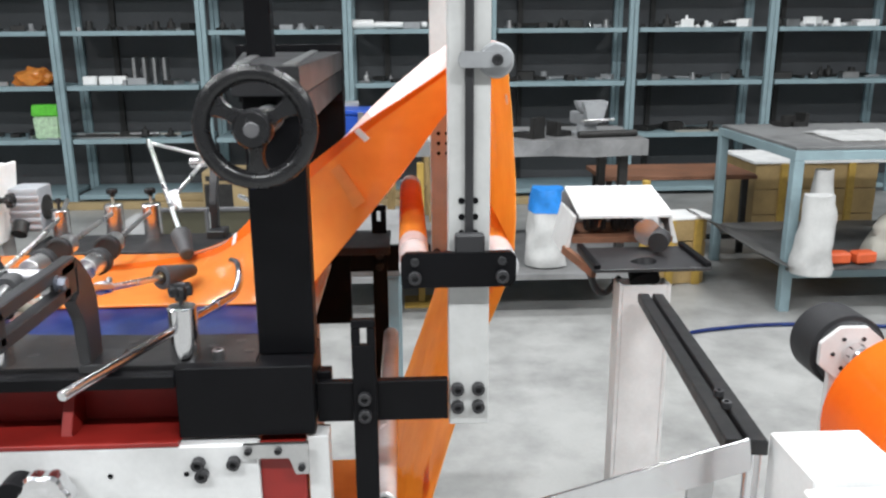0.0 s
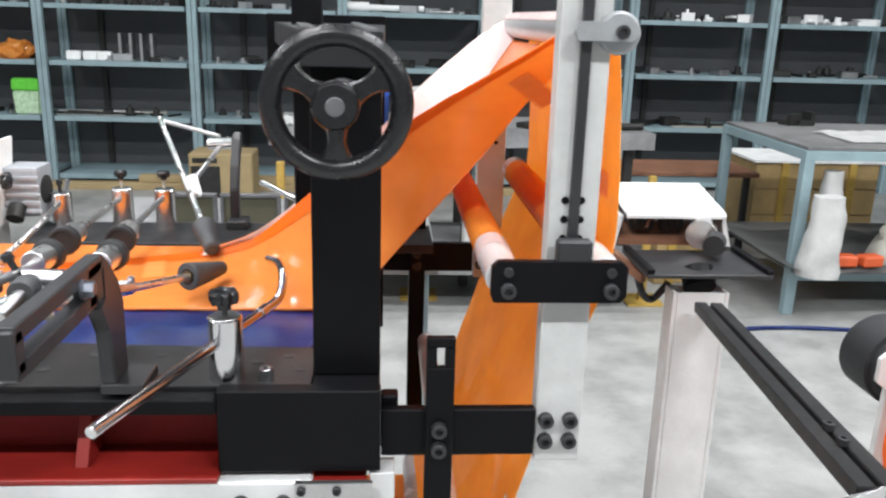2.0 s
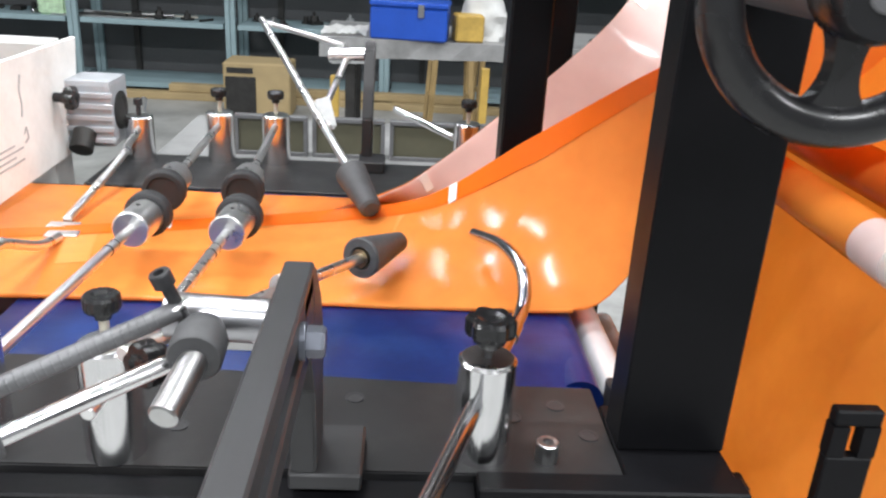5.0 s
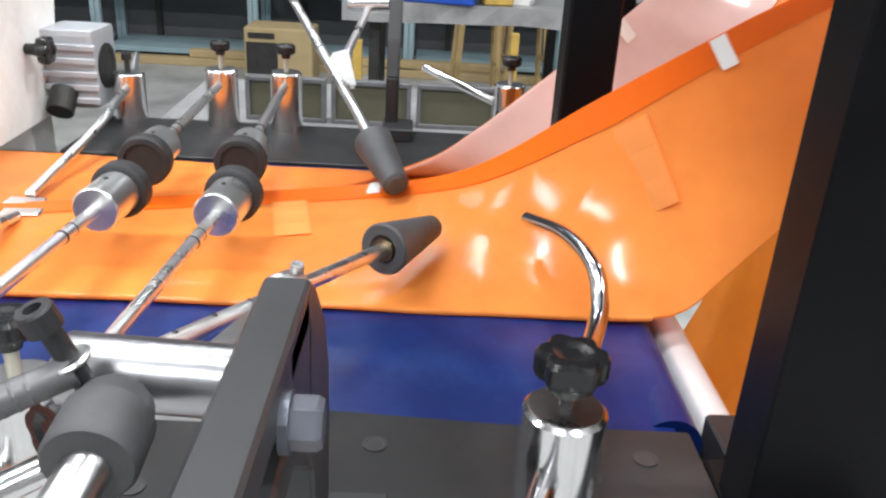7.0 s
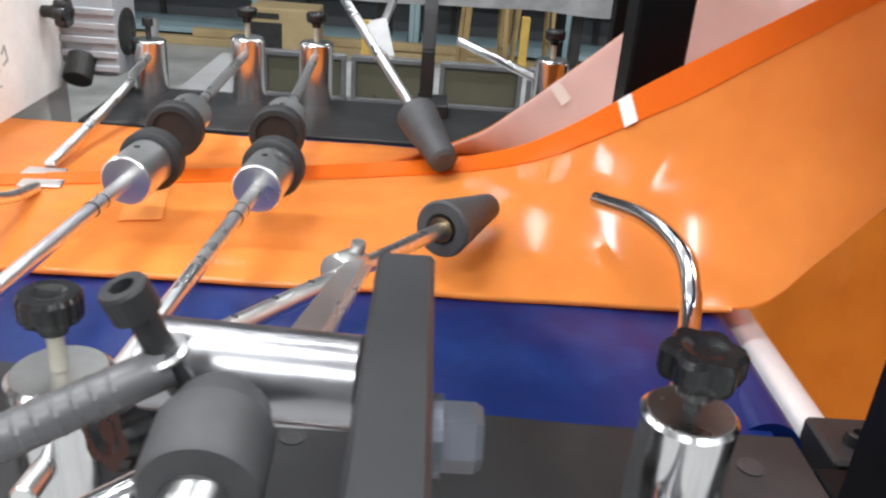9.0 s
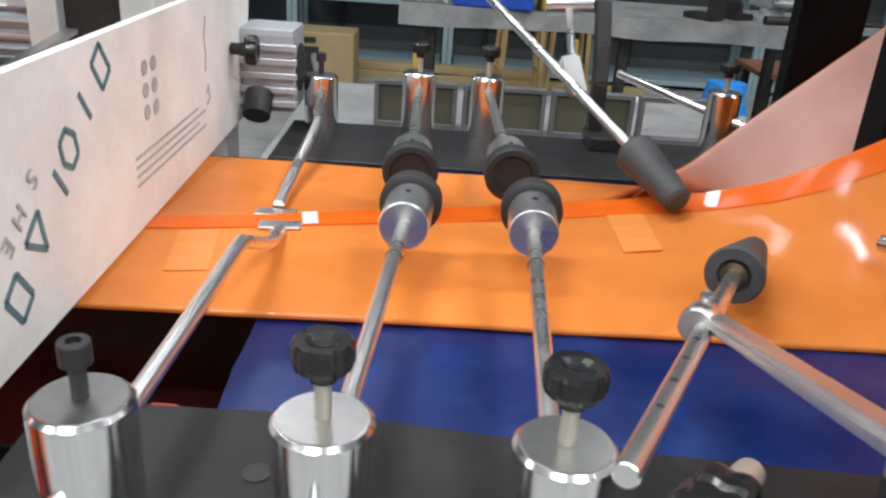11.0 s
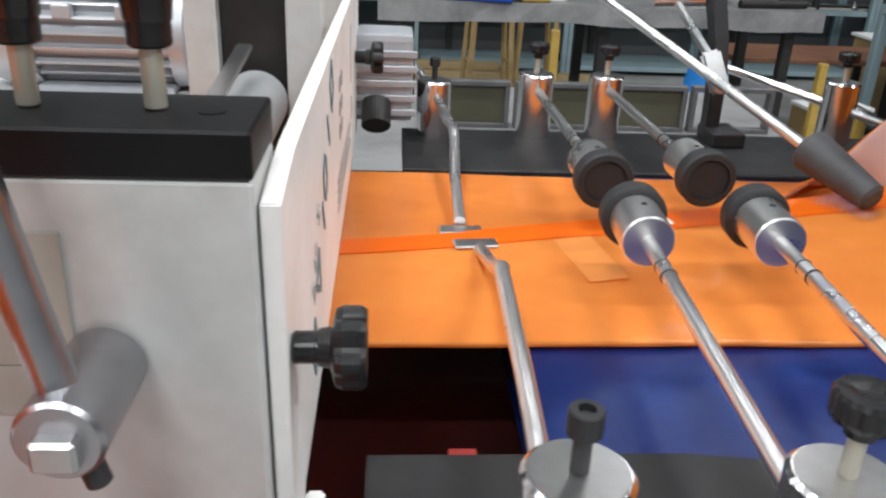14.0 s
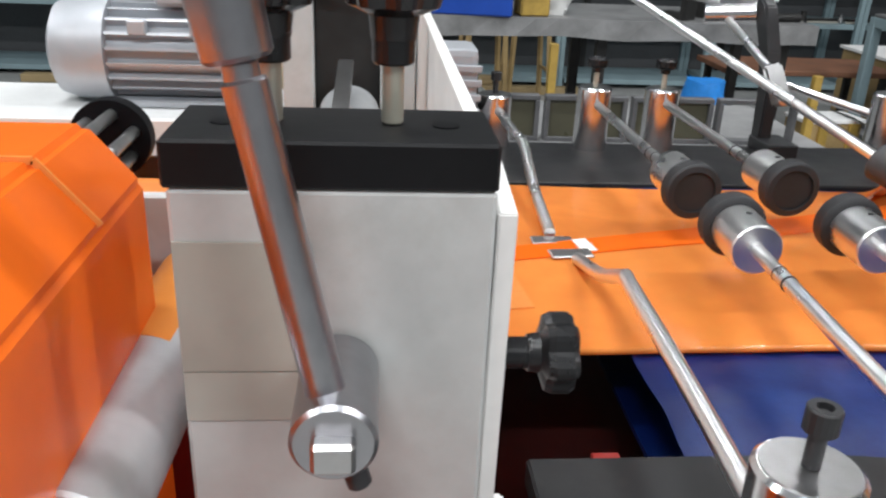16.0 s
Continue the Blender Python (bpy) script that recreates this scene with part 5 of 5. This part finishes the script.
    part("scraper", bar((-1.262, 1.80, 1.075), (-1.262, 2.05, 1.10), 0.016, 0.006), M_STEEL, s)


motor()


def folded_wrap():
    """Orange film drawn upright round a former beyond the cross head, and its guide roller."""
    t = thing("film_wrap", "orange film drawn tightly over an angular former", "plastic film")
    o = [(-1.368, 0.55), (-1.368, 1.10), (-1.397, 1.135), (-1.56, 1.135), (-1.585, 1.10), (-1.585, 0.55)]
    part("wrap", prism(o, 0.36, "y", 1.28, 0.004), M_WRAP, t)
    part("seam", bar((-1.3672, 1.56, 0.60), (-1.3672, 1.56, 1.10), 0.0016, 0.004, 0.0), M_PALE, t)
    part("seam", bar((-1.369, 1.56, 1.102), (-1.397, 1.56, 1.1358), 0.0016, 0.004, 0.0), M_PALE, t)
    part("seam", bar((-1.397, 1.56, 1.1358), (-1.56, 1.56, 1.1358), 0.0016, 0.004, 0.0), M_PALE, t)
    d = thing("cage_disc", "black disc with steel pins beside the orange film", "disc")
    part("disc", turned((-1.404, 1.70, 1.108), (-1.404, 1.72, 1.108), [(0, 0.026), (0.012, 0.026), (0.016, 0.023)], 36), M_BLACK, d)
    for k in range(6):
        a = math.radians(60 * k + 20)
        q = Vector((-1.404 + 0.017 * math.cos(a), 1.645, 1.108 + 0.017 * math.sin(a)))
        part("pin", rod(q, q + Vector((0, 0.054, 0)), 0.004), M_STEEL, d, smooth=True)
    r = thing("guide_roller", "bare steel guide roller under the orange film", "roller")
    part("tube", turned((-1.372, 1.46, 0.985), (-1.362, 1.74, 0.985), [(0, 0.018), (0, 0.030), (0.002, 0.032), (0.27, 0.032), (0.28, 0.03)], 36), M_ALU, r, smooth=True)
    part("bearing", turned((-1.372, 1.455, 0.985), (-1.372, 1.48, 0.985), [(0, 0.009), (0, 0.017), (0.004, 0.017), (0.004, 0.012)], 28), M_IRON, r)
    part("film_on_roller", turned((-1.368, 1.60, 0.985), (-1.362, 1.74, 0.985), [(0, 0.0325), (0.135, 0.0325)], 36), M_FILM, r, smooth=True)


folded_wrap()


# ---- unwinder side ----
def unwind_stand():
    p = thing("white_pillar", "white enamelled channel pillar standing on the floor", "pillar")
    part("web", box(0.69, 0.862, 2.58, 2.592, FLOOR, 0.69, 0.001), M_WHITE, p)
    for x in (0.69, 0.85):
        part("flange", box(x, x + 0.012, 2.515, 2.5795, FLOOR, 0.69, 0.001), M_WHITE, p)
    part("front_plate", box(0.703, 0.849, 2.515, 2.525, FLOOR, 0.688, 0.001), M_WHITE, p)
    b = thing("slide_beam", "black slotted slide beam between two white pillars", "beam")
    part("beam_side", bar((0.80, 2.46, 0.663), (0.655, 1.36, 0.735), 0.034, 0.03, 0.002), M_RAIL, b)
    part("beam_side", bar((0.755, 2.466, 0.663), (0.61, 1.366, 0.735), 0.034, 0.03, 0.002), M_RAIL, b)
    part("slot_floor", bar((0.777, 2.46, 0.655), (0.633, 1.366, 0.727), 0.016, 0.02, 0.0), M_BLACK, b)
    for k in (0.80, 0.86):
        q = Vector((0.777, 2.46, 0.68)).lerp(Vector((0.633, 1.366, 0.752)), k)
        part("screw", bolt_bm(q, (0, 0, 1), 0.011, 0.014), M_BLOCK, b)
    w = thing("control_box", "white enamelled control box with black knobs", "control box")
    part("channel", box(0.685, 0.86, 1.21, 1.385, FLOOR, 0.755, 0.003), M_WHITE, w)
    part("case", box(0.665, 1.0, 1.03, 1.208, 0.52, 0.742, 0.004), M_WHITE, w)
    for x in (0.75, 0.83, 0.91):
        part("label_plate", box(x - 0.03, x + 0.03, 1.0265, 1.0295, 0.60, 0.735), M_IRON, w, "small dark label plate")
        part("label_line", box(x - 0.018, x + 0.018, 1.0245, 1.0260, 0.72, 0.726), M_PRINTG, w)
        part("dial", turned((x, 1.0260, 0.665), (x, 0.9, 0.665), [(0, 0.022), (0.012, 0.02), (0.02, 0.012)], 24), M_KNOB, w)
    part("side_knob", lobed_knob_bm((0.665, 1.10, 0.685), 0.024, 0.03, 6, None, (-1, 0, 0)), M_KNOB, w)
    r = thing("guard_rail", "polished stainless guard strip on short posts", "guard rail")
    part("strip", bar((0.10, 1.26, 0.635), (0.64, 1.362, 0.722), 0.006, 0.068, 0.001), M_CHROME, r)
    part("post", rod((0.655, 1.385, FLOOR), (0.655, 1.385, 0.73), 0.016), M_CHROME, r, smooth=True)
    part("post", box(0.52, 0.57, 1.350, 1.360, FLOOR, 0.675, 0.001), M_STEEL, r)


unwind_stand()


def film_roll():
    t = thing("film_roll", "large roll of orange plastic film on a spindle", "film roll")
    part("roll", turned((1.64, 2.08, 0.26), (1.64, 2.40, 0.26), [(0, 0.04), (0, 0.285), (0.004, 0.29), (0.316, 0.29), (0.32, 0.285), (0.32, 0.04)], 64), M_FOLD, t, smooth=True)
    part("spindle", rod((1.64, 2.02, 0.26), (1.575, 2.57, 0.385), 0.022), M_STEEL, t, smooth=True)
    s = thing("spindle_bearing", "white octagonal bearing plate with a black brake drum", "bearing")
    cx, cz = 1.55, 0.395
    o = [(cx + 0.125 * math.cos(math.radians(22.5 + 45 * k)), cz + 0.105 * math.sin(math.radians(22.5 + 45 * k))) for k in range(8)]
    part("bearing_plate", prism(o, 0.02, "y", 2.60, 0.002), M_WHITE, s)
    for k in range(6):
        a = math.radians(60 * k)
        part("screw", bolt_bm((cx + 0.07 * math.cos(a), 2.60, cz + 0.062 * math.sin(a)), (0, -1, 0), 0.008, 0.004), M_BLOCK, s)
    part("coupling", turned((cx + 0.01, 2.47, cz), (cx + 0.005, 2.599, cz), [(0, 0.03), (0.03, 0.04), (0.06, 0.035), (0.07, 0.045), (0.12, 0.045)], 28), M_CHROME, s, smooth=True)
    part("brake_drum", turned((cx + 0.06, 2.70, cz - 0.05), (cx + 0.06, 2.90, cz - 0.05), [(0, 0.05), (0, 0.115), (0.01, 0.125), (0.03, 0.125), (0.032, 0.142), (0.19, 0.142), (0.20, 0.13)], 44), M_RUBBER, s, smooth=True)
    part("drum_shaft", rod((cx + 0.03, 2.62, cz - 0.02), (cx + 0.06, 2.71, cz - 0.05), 0.04), M_BLACK, s)
    part("foot_plate", prism([(cx - 0.09, FLOOR), (cx + 0.12, FLOOR), (cx + 0.10, cz - 0.06), (cx - 0.06, cz - 0.06)], 0.03, "y", 2.621, 0.002), M_WHITE, s)


film_roll()


def tilted_unit():
    t = thing("control_unit", "open white control unit with wiring over a black tray", "control unit")
    part("hood", bar((0.767, 3.03, 0.920), (0.767, 2.77, 0.872), 0.335, 0.010, 0.003), M_WHITE, t, "sloping white sheet lid")
    part("hood_lip", box(0.602, 0.933, 2.762, 2.772, 0.857, 0.871, 0.002), M_WHITE, t)
    part("side_panel", prism([(0.555, 0.72), (0.588, 0.863), (0.598, 0.863), (0.57, 0.72)], 0.25, "y", 2.78, 0.002), M_WHITE, t)
    part("side_panel", prism([(0.922, 0.863), (0.935, 0.863), (0.965, 0.76), (0.945, 0.76)], 0.25, "y", 2.78, 0.002), M_WHITE, t)
    part("back_panel", box(0.59, 0.945, 3.02, 3.03, 0.74, 0.905), M_GREY, t)
    part("deck", box(0.585, 0.945, 2.78, 3.03, 0.765, 0.785), M_RUST, t)
    for x in (0.64, 0.74):
        part("coil", turned((x, 2.84, 0.825), (x + 1, 2.84, 0.825), [(0.012 * k, 0.032 if k % 2 else 0.024) for k in range(7)], 20), M_RUBBER, t)
    part("cable", pipe([(0.68, 2.80, 0.82), (0.70, 2.79, 0.855), (0.82, 2.79, 0.86), (0.90, 2.80, 0.83)], 0.005), M_RUST, t, "reddish wiring", smooth=True)
    part("tray", box(0.60, 0.985, 2.50, 2.775, 0.738, 0.75, 0.002), M_BLOCK, t, "black tray")
    for x in (0.60, 0.963):
        part("tray_rail", box(x, x + 0.022, 2.50, 2.775, 0.7505, 0.766, 0.002), M_BLACK, t)
    part("mount", rod((0.785, 2.555, 0.691), (0.785, 2.60, 0.737), 0.05), M_BLACK, t, smooth=True)
    part("knob_drum", rod((0.848, 2.64, 0.80), (0.878, 2.70, 0.80), 0.034), M_RUBBER, t, smooth=True)
    part("chrome_drum", rod((0.835, 2.72, 0.815), (0.865, 2.78, 0.815), 0.048), M_CHROME, t, smooth=True)
    part("strut", bar((0.56, 2.80, 0.74), (0.63, 2.62, 0.70), 0.02, 0.03), M_RUST, t)
    part("dark_cable", pipe([(0.62, 2.66, 0.70), (0.66, 2.70, 0.62), (0.70, 2.72, 0.60), (0.74, 2.70, 0.66)], 0.012), M_RUBBER, t, smooth=True)


tilted_unit()


# ---- printed marks that travel with the film ----
SPEED, PITCH, START = 0.608, 0.505, 0.335


def loop_of(line, inner, side_y, reach=1.66):
    """The way of a mark on the film: places, directions across and lengths on a closed loop, a whole number of pitches long."""
    a, b = smooth_line(line, N_ALONG), smooth_line(inner, N_ALONG)
    rows = [(p, (q - p).normalized()) for p, q in zip(a, b)]
    s = 1 if side_y < 2 else -1
    back = [(-reach + 0.02, side_y, 0.86), (-reach, side_y, 0.75), (-reach, side_y, 0.25), (-reach + 0.04, side_y, 0.16), (-reach + 0.16, side_y, 0.13), (-0.3, side_y, 0.13), (-0.10, side_y, 0.137), (-0.062, side_y, 0.16),
            (-0.05, side_y, 0.20), (0.028, side_y, 0.48), (0.142, side_y, 0.86), (0.187, side_y, 1.01), (0.2095, side_y, 1.08), (0.2115, side_y, 1.15), (0.2045, side_y, 1.30), (0.1943, side_y, 1.445),
            (0.184, side_y, 1.472), (0.160, side_y, 1.482), (0.142, side_y, 1.477)]
    rows += [(p, Vector((0, s, 0))) for p in smooth_line(back, 150)]
    rows.append(rows[0])
    pts, acr = [r[0] for r in rows], [r[1] for r in rows]
    cum = [0.0]
    for p, q in zip(pts, pts[1:]):
        cum.append(cum[-1] + (q - p).length)
    return pts, acr, np.array(cum)


def fitted_loop(line, inner, side_y):
    reach = 1.66
    for _ in range(4):
        length = float(loop_of(line, inner, side_y, reach)[2][-1])
        reach += (math.ceil(length / PITCH - 0.05) * PITCH - length) / 2
    return loop_of(line, inner, side_y, reach)


def at_length(loop, s):
    """Place, across and whole length at the length s of the closed loop."""
    pts, acr, cum = loop
    s %= cum[-1]
    i = min(int(np.searchsorted(cum, s, side="right")) - 1, len(pts) - 2)
    u = (s - cum[i]) / max(1e-9, cum[i + 1] - cum[i])
    return pts[i].lerp(pts[i + 1], u), acr[i].lerp(acr[i + 1], u), cum[-1]


def mark_pose(rows, s, inward, lift):
    p, w, _ = at_length(rows, s)
    d = (at_length(rows, s + 0.02)[0] - at_length(rows, s - 0.02)[0]).normalized()
    n = d.cross(w).normalized()
    w = n.cross(d).normalized()
    m = Matrix((d, w, n)).transposed().to_4x4()
    m.translation = about_eye(TRUE_SIZE) @ (p + w * inward + n * lift)
    return m


LOOP_NEAR = fitted_loop(NEAR_EDGE, NEAR_CREASE, 1.57)
LOOP_FAR = fitted_loop(FAR_EDGE, mirrored(NEAR_CREASE, -0.001, 2.012), 2.45)


def returning_film():
    """The part of the film below and behind the table, out of sight."""
    pts = LOOP_NEAR[0][N_ALONG - 2:N_ALONG + 100]
    pts = [p for p in pts if p.x < -0.06]
    bm = cloth([Vector((p.x, 1.555, p.z)) for p in pts], [Vector((p.x, 2.44, p.z)) for p in pts], 10, 0.0)
    ob = tagged(part("film_return", bm, M_FILM, None, "", True), "orange film running on below the machine table", "plastic film")
    return ob


returning_film()


true_size(TRUE_SIZE, BEFORE_MACHINE)


def travelling_marks():
    made = []
    for rows, lift, far in ((LOOP_NEAR, 0.0036, False), (LOOP_FAR, 0.0036, True)):
        length = float(at_length(rows, 0)[2])
        count = round(length / PITCH)
        for k in range(count):
            ob = part("edge_mark", box(-0.0050, 0.0050, 0.0, 0.019, -0.0003, 0.0003, 0.0), M_TAPE)
            tagged(ob, "small white register mark printed on the film edge", "print mark", "register marks on the film")
            made.append((ob, rows, k, length / count, 0.001, lift))
    return made


MARKS = travelling_marks()


def printed_panels():
    """Paler printed panels on the film, each a narrow strip across it."""
    made = []
    length = float(at_length(LOOP_NEAR, 0)[2])
    count = round(length / PITCH)
    for k in range(count):
        for j in range(3):
            ob = part("printed_panel", box(-0.0130, 0.0130, -0.0098, 0.0098, -0.0002, 0.0002, 0.0), M_PALE)
            tagged(ob, "paler printed panel on the orange film", "print mark", "printed panels on the film")
            made.append((ob, LOOP_NEAR, k, length / count, 0.055 + 0.0332 * j, 0.0014))
    return made


PANELS = printed_panels()


def air_hose():
    h = part("floor_hose", pipe([(1.22, 3.72, 0.012), (1.55, 3.86, 0.012), (2.1, 3.9, 0.012), (3.2, 3.7, 0.012)], 0.010), M_BELT, None, "", True)
    tagged(h, "thin blue air hose lying on the floor", "hose")


air_hose()


def motions():
    steps = [i / 20 for i in range(321)]
    for ob, rows, k, pitch, inward, lift in MARKS:
        walk(ob, [(t, mark_pose(rows, START + SPEED * t + k * pitch, inward, lift)) for t in steps])
    for ob, rows, k, pitch, inward, lift in PANELS:
        walk(ob, [(t, mark_pose(rows, START + 0.12 + SPEED * t + k * pitch, inward, lift)) for t in steps])


motions()
